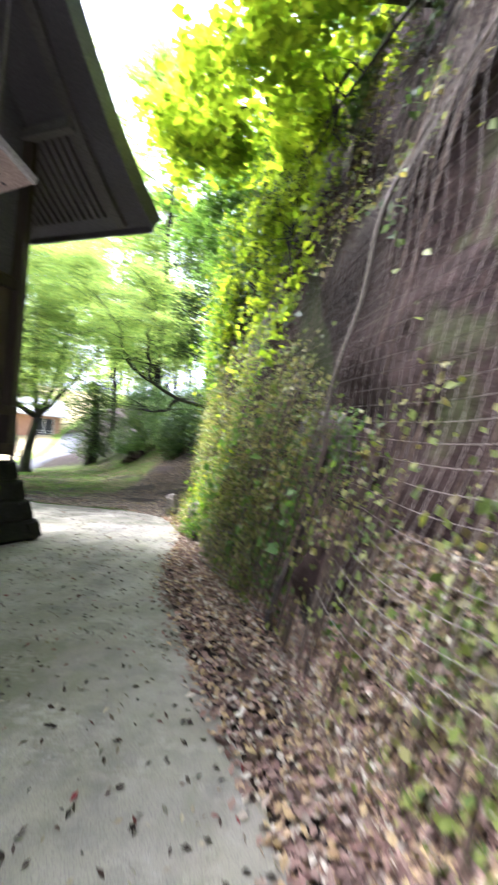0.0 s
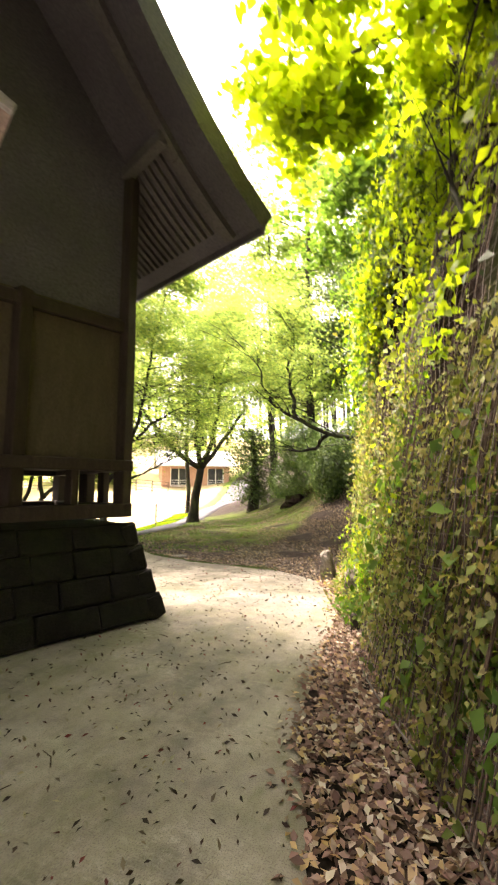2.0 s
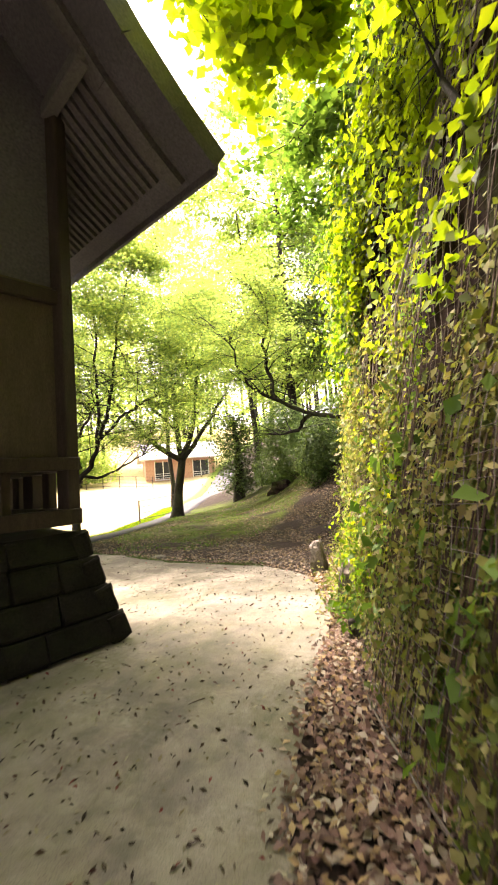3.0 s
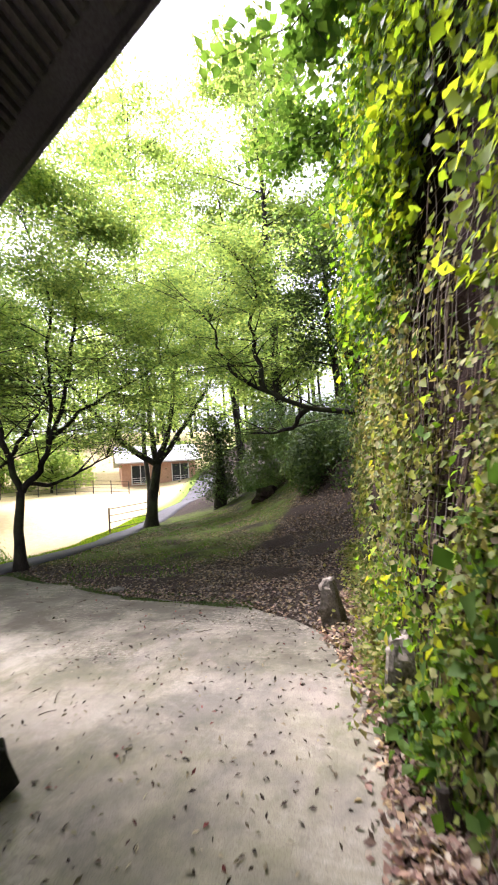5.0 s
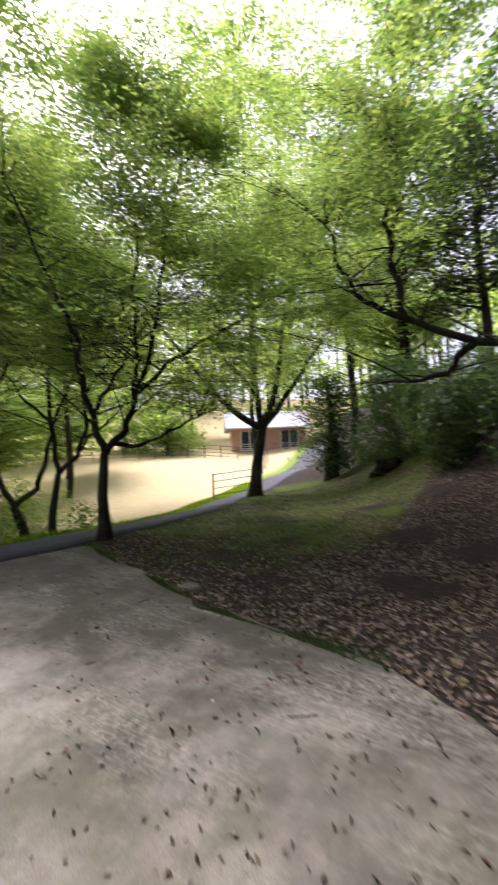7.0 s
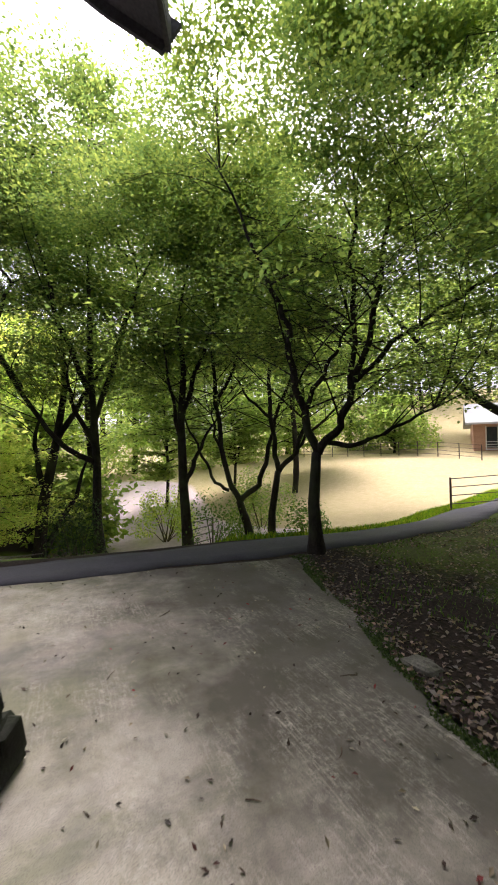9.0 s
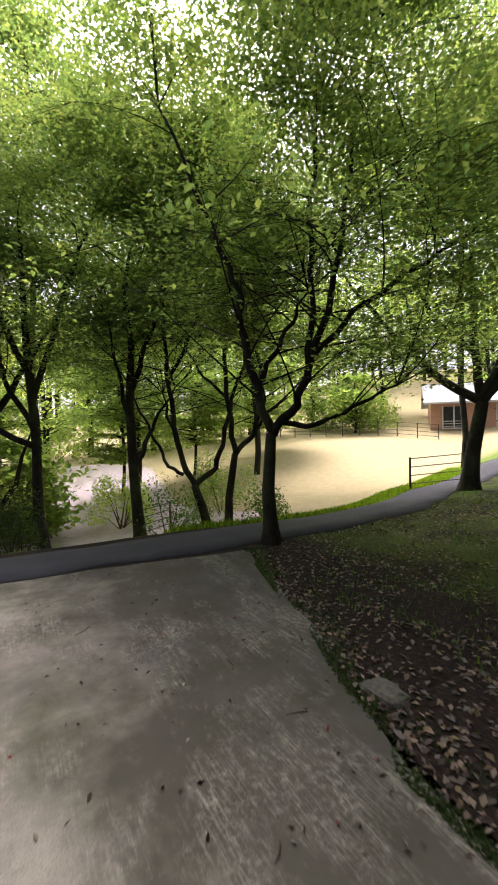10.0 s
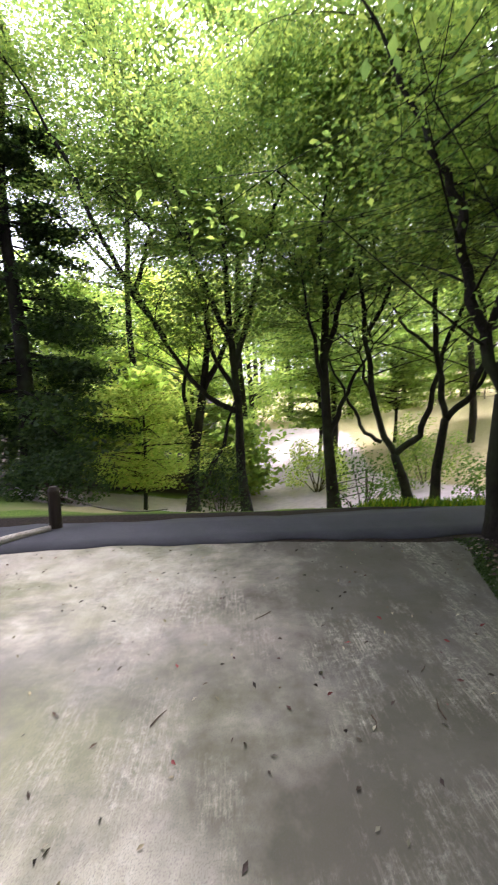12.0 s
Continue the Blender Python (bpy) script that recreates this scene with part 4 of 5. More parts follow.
tree("maple_tree", (-14, 7.37, -1.66), 88, [[(0, 0), (-0.15, 1.39), (-0.15, 2.87), (-0.31, 5.29), (-0.36, 7.47), (-0.39, 8.52)], [(-0.15, 2.87), (-0.97, 3.33), (-1.65, 4.21), (-2.68, 6.06), (-4.5, 8.01), (-5.78, 9.1)], [(-2.68, 6.06), (-3.31, 7.17), (-4.0, 9.04), (-4.83, 10.6)],
     [(-0.31, 4.73), (-1.1, 6.55), (-1.44, 8.17), (-1.78, 9.48)], [(-0.22, 3.88), (0.59, 6.76), (0.9, 7.69), (1.4, 9)], [(-1.91, 4.79), (-2.69, 5.93), (-2.17, 7.53), (-2.94, 8.48)], [(-0.18, 3.3), (-0.78, 4.47), (-0.88, 5.31)]],
     0.165, "tall maple with one long limb reaching out low over the bank", leaves=78000, size=0.085, low=4.8, seed=15, spread=1.9, twigs=3, top=15.5)
tree("maple_tree", (-15.46, 5.78, -2.0), 96, [[(0, 0), (0.13, 2.05), (0.47, 3.86), (0.71, 5.63), (0.54, 7.21)], [(0.21, 0.86), (0.98, 2.26), (1.37, 3.67)], [(0.18, 2.38), (-0.11, 3.72), (0.12, 5.0)], [(0.47, 3.86), (1.09, 5.0), (1.63, 5.95), (2.2, 7)]],
     0.21, "thick maple forked near its foot on the bank", leaves=44000, size=0.09, low=4.6, seed=16, spread=1.8, twigs=3, top=15)
tree("maple_tree", (-9.3, 16.8, -0.15), 33, [[(0.1, 0), (0.2, 1.05), (0.42, 2.27)], [(0.42, 2.27), (-0.55, 2.93), (-1.29, 3.77), (-2.56, 5.4), (-3.3, 6.6)], [(0.42, 2.27), (0.27, 3.52), (0.24, 5.19), (0.23, 7.32), (0, 8.6)], [(0.42, 2.27), (1.06, 3.08), (2.08, 4.54), (2.79, 5.63)],
     [(0.42, 2.38), (0.92, 3.5), (1.23, 5.62), (1.71, 7.8)], [(0.27, 3.52), (-0.68, 4.57), (-1.58, 6.43), (-2.2, 8)]],
     0.27, "broad maple with stout flared trunk on grass beside the lane", leaves=66000, size=0.085, low=2.6, seed=17, spread=1.7, twigs=3, top=11)
tree("leaning_tree", (-1.5, 10.3, 0.0), 4, [[(0.6, 0.4), (0.5, 1.2), (0.4, 2.2), (0.7, 4.0), (1.0, 6.5)], [(0.4, 2.2), (-0.57, 2.4), (-1.23, 2.76), (-1.67, 3.04), (-1.9, 3.43), (-2.03, 4.0)], [(-0.57, 2.4), (-0.85, 2.1), (-1.2, 2.05)],
     [(-1.23, 2.76), (-1.33, 3.35), (-1.38, 3.89), (-1.2, 4.6)]],
     0.085, "dark tree in the hollow with a long bough stretched out low", leaf="maple", leaves=14000, size=0.06, low=2.3, seed=18, spread=0.7, twigs=3, top=6.5)



def wild_tree(name, base, height_m, spread, leaf, label, seed, leaves=9000, size=0.16, group="trees behind", lean=0.0, cone=False, low=0.2, category="tree", layered=False, girth=0.035, boughs=0):
    rng, rnd = np.random.default_rng(seed), random.Random(seed)
    ob = thing(name, base, label, category, group)
    wood = [[(Vector((lean * z / 4 + 0.08 * math.sin(z), 0.1 * math.sin(z * 0.7), z)), girth * height_m ** 0.75 * (1 - 0.85 * z / height_m) + 0.01) for z in np.linspace(-0.5, height_m * 0.95, 12)]]
    v, f = tubes(wood, 8)
    mesh_object("trunk", v, f, M["bark"], ob, smooth=True)
    lines, cs = [], []
    nb_ = boughs or (70 if cone else 46)
    for i in range(nb_):
        u = low + (1 - low) * rnd.random()
        a = rnd.uniform(0, 2 * math.pi)
        r = spread * ((1 - u) ** 0.8 + 0.08 if cone else math.sin(math.pi * min(1, max(0.08, (u - low) / (1 - low) * 0.85 + 0.1))) ** 0.6) * rnd.uniform(0.55, 1.1)
        p0 = Vector((lean * u * height_m / 4, 0, u * height_m * 0.93))
        p1 = p0 + Vector((math.cos(a) * r, math.sin(a) * r, (-0.25 if cone else rnd.uniform(-0.1, 0.3) if layered else 0.35) * r))
        lines.append([(p0, 0.05 * (1 - u) + 0.015), (p0.lerp(p1, 0.5) + Vector((0, 0, 0.05 * r)), 0.02), (p1, 0.006)])
        k = leaves // nb_
        t = rng.uniform(0.3, 1.05, k)[:, None]
        wid = (0.22 if cone else 0.42) * (0.4 + r / spread)
        c = np.array(p0) * (1 - t) + np.array(p1) * t + rng.normal(0, wid, (k, 3)) * np.array([1, 1, 0.4 if cone else 0.16 if layered else 0.45])
        cs.append(c)
    v, f = tubes(lines, 4)
    mesh_object("branch", v, f, M["bark"], ob, kind="stuff")
    leaf_mesh("crown", np.concatenate(cs), size, M[leaf], rng, tilt=0.35 if layered else 0.7, parent=ob, kind="stuff", droop=0.8 if cone else 0.0)
    return ob


def bush(name, centre, rad, n, leaf, size, label, seed, category="shrub", stems=14, slim=0.6):
    rng, rnd = np.random.default_rng(seed), random.Random(seed)
    ob = thing(name, (centre[0], centre[1], centre[2]), label, category)
    rx, ry, rz = rad
    lumps = []
    for _ in range(18):
        a, u = rnd.uniform(0, 2 * math.pi), rnd.uniform(0, 1)
        q = math.sqrt(1 - u * u * 0.8)
        lumps.append((math.cos(a) * rx * q * 0.75, math.sin(a) * ry * q * 0.75, rz * (0.15 + 0.75 * u)))
    L = np.array(lumps)
    pick = rng.integers(0, len(L), n)
    d = rng.normal(0, 1, (n, 3))
    d /= np.linalg.norm(d, axis=1)[:, None]
    c = L[pick] + d * np.array([rx, ry, rz]) * 0.34 * rng.uniform(0.7, 1.08, (n, 1))
    c[:, 2] = np.abs(c[:, 2])
    leaf_mesh("foliage", c, size, M[leaf], rng, normals=d * 0.9 + np.array([0, 0, 0.4]), tilt=0.5, parent=ob, kind="stuff", slim=slim)
    lines = []
    for l in lumps[:stems]:
        lines.append([(Vector((rnd.uniform(-.1, .1), rnd.uniform(-.1, .1), -0.25)), 0.022), (Vector(l) * 0.55, 0.012), (Vector(l), 0.004)])
    v, f = tubes(lines, 5)
    mesh_object("stem", v, f, M["twig"], ob, kind="stuff")
    return ob


# the dark conifer and undergrowth at the near end of the bank
wild_tree("cedar_tree", (-14.8, 1.5, -0.6), 12.5, 3.3, "dark_leaf", "tall dark cedar with drooping sprays at the end of the bank", 31, 34000, 0.14, cone=True, low=0.12)
wild_tree("cedar_tree", (-17.5, -1.2, -0.8), 13, 3.0, "dark_leaf", "tall dark cedar behind its neighbour", 32, 15000, 0.22, cone=True, low=0.1)
bush("shrub", (-12.6, 3.3, -0.45), (1.5, 1.2, 0.95), 5000, "dark_leaf", 0.08, "dense brownish dark shrub behind the wooden post", 41)
wild_tree("field_maple", (-16.0, 4.3, -1.6), 3.8, 2.5, "yellow_leaf", "small sunlit maple with layered yellow-green sprays", 66, 20000, 0.085, "trees behind", low=0.2, layered=True, girth=0.022, boughs=34)
wild_tree("field_maple", (-18.0, 0.6, -1.2), 5.0, 2.6, "maple", "small green maple behind the bank", 67, 22000, 0.10, "trees behind", low=0.1, layered=True, boughs=60, girth=0.022)
bush("shrub", (-17.8, 14.0, -1.9), (1.5, 1.5, 2.4), 5000, "maple", 0.09, "low green maple bush beside the drive", 68)
bush("shrub", (-19.5, 10.4, -2.0), (1.3, 1.3, 1.8), 4000, "yellow_leaf", 0.09, "low yellow-green shrub beside the drive", 69)
LAYERED = [(-20.5, 3.2, 20, 5.0, 0.56), (-22.5, 7.6, 22, 5.4, 0.52), (-25.0, 12.5, 21, 5.4, 0.5), (-22.5, 18.5, 21, 5.2, 0.5), (-24.5, 11.6, 9, 3.6, 0.22), (-25.5, 16.0, 9, 3.6, 0.22), (-27.5, 21.5, 9, 3.8, 0.22), (-22.5, 0.6, 9, 3.6, 0.1), (-23.5, 5.2, 6, 3.2, 0.2)]
for i, (x, y, hh, sp, lo) in enumerate(LAYERED):
    wild_tree("bank_maple", (x, y, float(height(x, y)) - 0.1), hh, sp, "far_leaf" if hh < 15 else "maple", "maple below the bank with layered sunlit sprays" if hh < 15 else "tall airy maple below the bank with layered sunlit sprays", 80 + i, 20000 if hh < 15 else 19000, 0.18, "maples below the bank", low=lo, layered=True, girth=0.017, boughs=110)
bush("shrub", (-12.8, 6.7, -1.4), (0.7, 0.8, 1.7), 1800, "dark_leaf", 0.07, "thin dark shrub at a tree foot", 43)
bush("shrub", (-12.4, 9.9, -1.2), (0.7, 0.8, 1.5), 1300, "bush", 0.07, "sparse leafy shrub between two trunks", 44)
bush("shrub", (-11.2, 11.9, -0.95), (0.7, 0.6, 1.1), 1400, "bush", 0.07, "small green shrub on the edge of the bank", 45)
# bushes and trees on the slope ahead
bush("bush_mound", (-3.6, 17.4, 0.9), (2.3, 2.0, 2.6), 26000, "ivy", 0.09, "rounded thicket of glossy creepers on the slope", 46)
bush("bush_mound", (-1.9, 15.0, 0.8), (1.6, 1.6, 2.4), 9000, "dark_leaf", 0.10, "dark thicket in the shade of the hollow", 47)
bush("bush_mound", (-0.4, 12.6, 0.9), (1.3, 1.0, 2.6), 8000, "dark_leaf", 0.09, "dark evergreen thicket against the rock", 48)
wild_tree("dark_tree", (-7.9, 20.3, 0.2), 4.2, 0.95, "dark_leaf", "shaggy dark stump overgrown with hanging leaves", 33, 7000, 0.12, low=0.1, girth=0.1)
wild_tree("forest_tree", (-5.5, 22.5, 1.5), 9, 3.0, "far_leaf", "leafy tree on the slope behind the thicket", 34, 12000, 0.16, low=0.3)
wild_tree("forest_tree", (-2.5, 20.0, 3.0), 9, 2.8, "dark_leaf", "dark leafy tree on the slope", 35, 12000, 0.15, low=0.3)
wild_tree("forest_tree", (-8.6, 25, 1.6), 17, 4.2, "far_leaf", "tall airy tree standing above the others", 36, 15000, 0.19, low=0.4, girth=0.02)
wild_tree("forest_tree", (-14.3, 24.7, -0.9), 29, 6.2, "far_leaf", "very tall airy tree above the maples", 60, 24000, 0.21, low=0.4, girth=0.011, boughs=80)
wild_tree("forest_tree", (-5.2, 21.5, 1.0), 22, 4.2, "far_leaf", "very tall airy tree on the slope", 61, 26000, 0.17, low=0.35, girth=0.022)
wild_tree("forest_tree", (0.3, 9.9, 4.6), 4.6, 2.1, "bush", "green bush hanging over the rock", 63, 12000, 0.075, low=0.0)
wild_tree("forest_tree", (1.2, 14.5, 2.6), 8, 2.6, "dark_leaf", "dark tree over the hollow", 37, 12000, 0.13, low=0.2)
wild_tree("forest_tree", (3.2, 9.0, 6.9), 5, 2.4, "bush", "leafy tree on top of the cliff", 38, 12000, 0.12, low=0.1)
wild_tree("forest_tree", (3.4, 5.5, 7.0), 4.5, 2.2, "dark_leaf", "dark evergreen tree on top of the cliff", 39, 12000, 0.12, low=0.1)
wild_tree("forest_tree", (4.2, 1.8, 7.0), 4.5, 2.2, "bush", "leafy tree on top of the cliff", 40, 9000, 0.14, low=0.1)

# unseen trees added behind the start to hold back skylight
wild_tree("forest_tree", (2.4, -3.6, 3.0), 9, 4.2, "dark_leaf", "unseen dense dark evergreen added on the rock behind the start for shade", 91, 13000, 0.22, low=0.1, girth=0.03)
wild_tree("forest_tree", (-2.6, -7.0, 0), 12, 4.4, "dark_leaf", "unseen dense dark evergreen added beside the start of the path for shade", 92, 11000, 0.25, low=0.15, girth=0.03)
wild_tree("forest_tree", (-7.5, -7.0, -0.2), 13, 4.2, "maple", "unseen tall green tree added behind the hall for shade", 93, 9000, 0.25, low=0.2, girth=0.025)
wild_tree("forest_tree", (1.5, 5.0, 6.7), 4.6, 3.2, "bush", "leafy tree leaning out from the top of the rock", 94, 20000, 0.10, low=0.0, girth=0.03)
# crown added above the view to darken the rock below it
wild_tree("forest_tree", (1.6, 0.6, 6.3), 5.0, 3.3, "dark_leaf", "unseen dark evergreen added on top of the rock to shade it", 95, 26000, 0.13, low=0.0, girth=0.03)

# added canopy: shades the netted rock, and unseen, the start of the path
wild_tree("forest_tree", (1.0, 2.6, 6.2), 3.6, 2.6, "dark_leaf", "dark evergreen added low over the netted rock to shade it", 96, 24000, 0.11, low=0.0, girth=0.03)
wild_tree("forest_tree", (-0.4, -2.6, 5.6), 3.6, 2.8, "dark_leaf", "unseen dark evergreen crown added over the start of the path for shade", 97, 20000, 0.13, low=0.0, girth=0.03)

# two unseen evergreens, added so less light reaches the path from behind
wild_tree("forest_tree", (-2.2, -4.2, -0.1), 10, 3.4, "dark_leaf", "unseen broad dark evergreen added behind the start of the path to block light", 98, 14000, 0.24, low=0.12, girth=0.03)
wild_tree("forest_tree", (-6.2, -3.6, -0.1), 11, 3.4, "dark_leaf", "unseen dark evergreen added behind the end of the hall to block light", 99, 12000, 0.25, low=0.12, girth=0.03)

MID = [(-22.2, -0.3, 9, 3.2, 0), (-25, 3.0, 10, 3.4, 1), (-24.5, -4, 11, 3.6, 0), (-28, 5.0, 11, 3.8, 1), (-32, 8.5, 12, 4.0, 0), (-37, 12, 13, 4.4, 0), (-37, 17, 12, 4.4, 0), (-37, 21.5, 12, 4.2, 0),
       (-36, 26, 12, 4.2, 0), (-33, 31, 9, 3.8, 0), (-19.5, 3.2, 5, 2.4, 1), (-31, 38, 11, 4.2, 0), (-24, 44, 12, 4.5, 0), (-15, 44, 13, 4.5, 0), (-28, 31.5, 5, 2.4, 0), (-20, 7.0, 3.2, 1.6, 0)]
for i, (x, y, hh, sp, br) in enumerate(MID):
    wild_tree("field_tree", (x, y, float(height(x, y)) - 0.1), hh, sp, "yellow_leaf" if br else "far_leaf", "bright leafy tree at the edge of the pasture" if br else "green leafy tree beyond the pasture", 200 + i, 3600, 0.30, "trees round the pasture", low=0.08)

HEDGE = [(-37, 9.5, 3.2), (-37.5, 13, 3.6), (-37, 16.5, 3.0), (-37, 20, 3.4), (-36.5, 23.5, 3.2), (-34.5, 28, 3.4), (-31.5, 31.5, 3.0), (-28.5, 34.5, 3.2)]
for i, (x, y, r) in enumerate(HEDGE):
    bush("hedge_shrub", (x, y, float(height(x, y)) - 0.2), (r * 0.7, r * 0.75, r), 2200, "far_leaf" if i % 3 else "maple", 0.22, "broad green shrub in the hedge at the top of the pasture", 300 + i)

# far woods on the hills around
rngF, rndF = np.random.default_rng(77), random.Random(77)
cs, wood = [], []
for i in range(230):
    a = radians(rndF.uniform(-20, 130) + 90)
    d = rndF.uniform(48, 85)
    x, y = -8 + math.cos(a) * d, 8 + math.sin(a) * d
    base = float(height(x, y)) + (d - 48) * 0.42
    hgt = rndF.uniform(9, 15)
    wood.append([(Vector((x, y, base - 8)), 0.3), (Vector((x, y, base + hgt * 0.8)), 0.08)])
    k = 270
    lump = rngF.normal(0, 1, (9, 3)) * np.array([1.7, 1.7, hgt * 0.22]) + np.array([x, y, base + hgt * 0.45])
    cs.append(lump[rngF.integers(0, 9, k)] + rngF.normal(0, 1, (k, 3)) * np.array([1.1, 1.1, 0.9]))
woods = thing("far_woods", (0, 0, 0), "wooded hillside closing the valley beyond the pasture", "woods")
leaf_mesh("foliage", np.concatenate(cs), 0.75, M["far_leaf"], rngF, tilt=0.8, parent=woods, kind="stuff")
v, f = tubes(wood, 5)
mesh_object("trunk", v, f, M["bark"], woods, kind="stuff")

# ---- creepers on the cliff ----
rngV = np.random.default_rng(21)


def vine_patch(name, n, y0, y1, z0, z1, size, leaf, label, out=0.08, strands=90, seed=1, gaps=None):
    rng = np.random.default_rng(seed)
    sy_ = rng.uniform(y0, y1, strands)
    sz = rng.uniform(z0 + (z1 - z0) * 0.35, z1, strands)
    ln = rng.uniform(0.5, 2.2, strands)
    pick = rng.integers(0, strands, n)
    zz = sz[pick] - rng.uniform(0, 1, n) * ln[pick]
    yy = sy_[pick] + rng.normal(0, 0.065, n) + 0.06 * np.sin(zz * 3)
    keep = (zz > z0) & (zz < z1)
    if gaps:
        keep &= vnoise(yy * 1.7, zz * 0.4, yy * 0 + seed, 1.0) + 0.4 * vnoise(yy * 4, zz * 2, yy * 0 + seed, 1.0) > rng.normal(gaps, 0.08, n)
    yy, zz = yy[keep], zz[keep]
    xx = net_x(yy, zz) - math.copysign(1, out) * np.abs(rng.normal(0, abs(out), len(yy))) + 0.03
    ob = thing(name, (float(net_x(y0, z0)), y0, z0), label, "creeper")
    o = np.array([float(net_x(y0, z0)), y0, z0])
    leaf_mesh("foliage", np.stack([xx, yy, zz], -1) - o, size * rng.choice([0.5, 0.75, 0.95, 1.15], len(xx)), M[leaf], rng, normals=np.tile((-0.9, -0.25, 0.55), (len(xx), 1)), tilt=0.6, slim=0.75, parent=ob, kind="stuff", droop=1.2)
    lines = []
    for a, b, c in zip(sy_[:60], sz[:60], ln[:60]):
        lines.append([(Vector((float(net_x(a, q)) - 0.02, a + 0.05 * math.sin(q * 3), q)) - Vector(o), 0.004) for q in np.linspace(b, max(z0, b - c), 8)])
    v, f = tubes(lines, 4)
    mesh_object("stem", v, f, M["twig"], ob, kind="stuff")
    return ob


vine_patch("creeper", 34000, 6.5, 9.8, 1.6, 6.6, 0.078, "vine", "bright curtain of creeper hanging on the net", 0.20, 130, 2, gaps=0.08)
vine_patch("creeper", 4200, 5.5, 6.8, 1.8, 6.6, 0.085, "bright_leaf", "bright strands of young creeper on bare net", 0.14, 16, 22)
vine_patch("creeper", 24000, 5.2, 9.8, 0.1, 3.0, 0.05, "vine_dull", "dull dusty creeper on the lower net", 0.10, 120, 3, gaps=0.06)
vine_patch("creeper", 2200, 5.2, 7.4, 0.1, 1.1, 0.055, "vine", "green leafy creeper low on the net", 0.12, 50, 23)
vine_patch("creeper", 13000, 3.2, 5.7, 0.05, 2.4, 0.045, "vine_dull", "straggling creeper low on the net", 0.05, 70, 4, gaps=0.0)
vine_patch("creeper", 900, 4.4, 6.0, 1.6, 5.6, 0.095, "bright_leaf", "large bright creeper leaves climbing a rope", 0.10, 12, 5)
vine_patch("creeper", 3600, -1.0, 4.2, 5.0, 6.9, 0.10, "bush", "green leaves at the top of the net", 0.3, 60, 6)
vine_patch("creeper", 10000, 2.2, 4.6, 0.12, 1.65, 0.055, "bush", "mounded green growth over the ledge behind the net", -0.12, 70, 24, gaps=-0.05)
vine_patch("creeper", 6000, 2.4, 5.6, 2.4, 6.6, 0.075, "dark_leaf", "old dark creeper on the upper rock", 0.06, 60, 25, gaps=0.12)
vine_patch("creeper", 3000, 1.8, 5.4, 1.6, 5.8, 0.05, "vine_dull", "dry thin creeper on the upper net", 0.05, 40, 26, gaps=0.1)
vine_patch("creeper", 2600, 0.2, 3.2, 0.1, 1.7, 0.04, "vine_dull", "thin straggling growth over the foot of the net", 0.06, 60, 8)
vine_patch("creeper", 260, 3.0, 5.6, 0.2, 1.9, 0.10, "bush", "broad green leaves among dull creeper", 0.10, 24, 9)
vine_patch("creeper", 6500, 5.4, 9.6, 1.2, 6.8, 0.07, "dark_leaf", "dark old leaves among the bright creeper", 0.12, 90, 10, gaps=0.0)
vine_patch("creeper", 3800, 9.4, 11.3, 0.3, 5.5, 0.07, "vine_dull", "creeper round the corner of the rock", 0.1, 60, 7)


def bare_branch(y0, z0, dy, dz, reach, seed):
    """A dark bare branch with side shoots, lying against the net."""
    r = random.Random(seed)
    base = net_point(y0, z0, 0.02)
    ob = thing("bare_branch", base, "dark bare crooked branch lying against the netted rock", "branch", "bare branches on the rock")
    main, ay, az_ = [], 0.0, 0.0
    for k in range(14):
        u = k / 13
        out = 0.05 + reach * math.sin(u * 2.6)
        main.append((net_point(y0 + ay, z0 + az_, out) - base, 0.022 * (1 - u) + 0.004))
        ay += dy / 13 + r.uniform(-0.06, 0.06)
        az_ += dz / 13 + r.uniform(-0.06, 0.06)
    v, f = tubes([main], 7)
    mesh_object("branch", v, f, M["bark"], ob, smooth=True)
    shoots = []
    for k in range(3, 14):
        p, rad = main[k]
        for _ in range(2):
            d = Vector((r.uniform(-0.5, 0.1), r.uniform(-1, 1), r.uniform(-0.8, 0.8))) * r.uniform(0.25, 0.7)
            shoots.append([(p, rad * 0.5 + 0.001), (p + d * 0.5 + Vector((0, 0, 0.04)), 0.004), (p + d, 0.0015)])
    v, f = tubes(shoots, 4)
    mesh_object("shoot", v, f, M["bark"], ob, kind="stuff")


for q in ((2.2, 4.9, 2.6, -0.9, 0.25, 1), (3.4, 5.8, -1.6, -1.6, 0.15, 2), (1.6, 5.6, 1.4, -1.8, 0.05, 3), (4.9, 5.9, -1.2, -2.2, 0.2, 4), (4.6, 2.9, 0.9, 1.9, 0.05, 5), (6.0, 6.2, -0.5, -2.6, 0.1, 6), (2.9, 6.3, 0.6, -2.8, 0.02, 7)):
    bare_branch(*q)


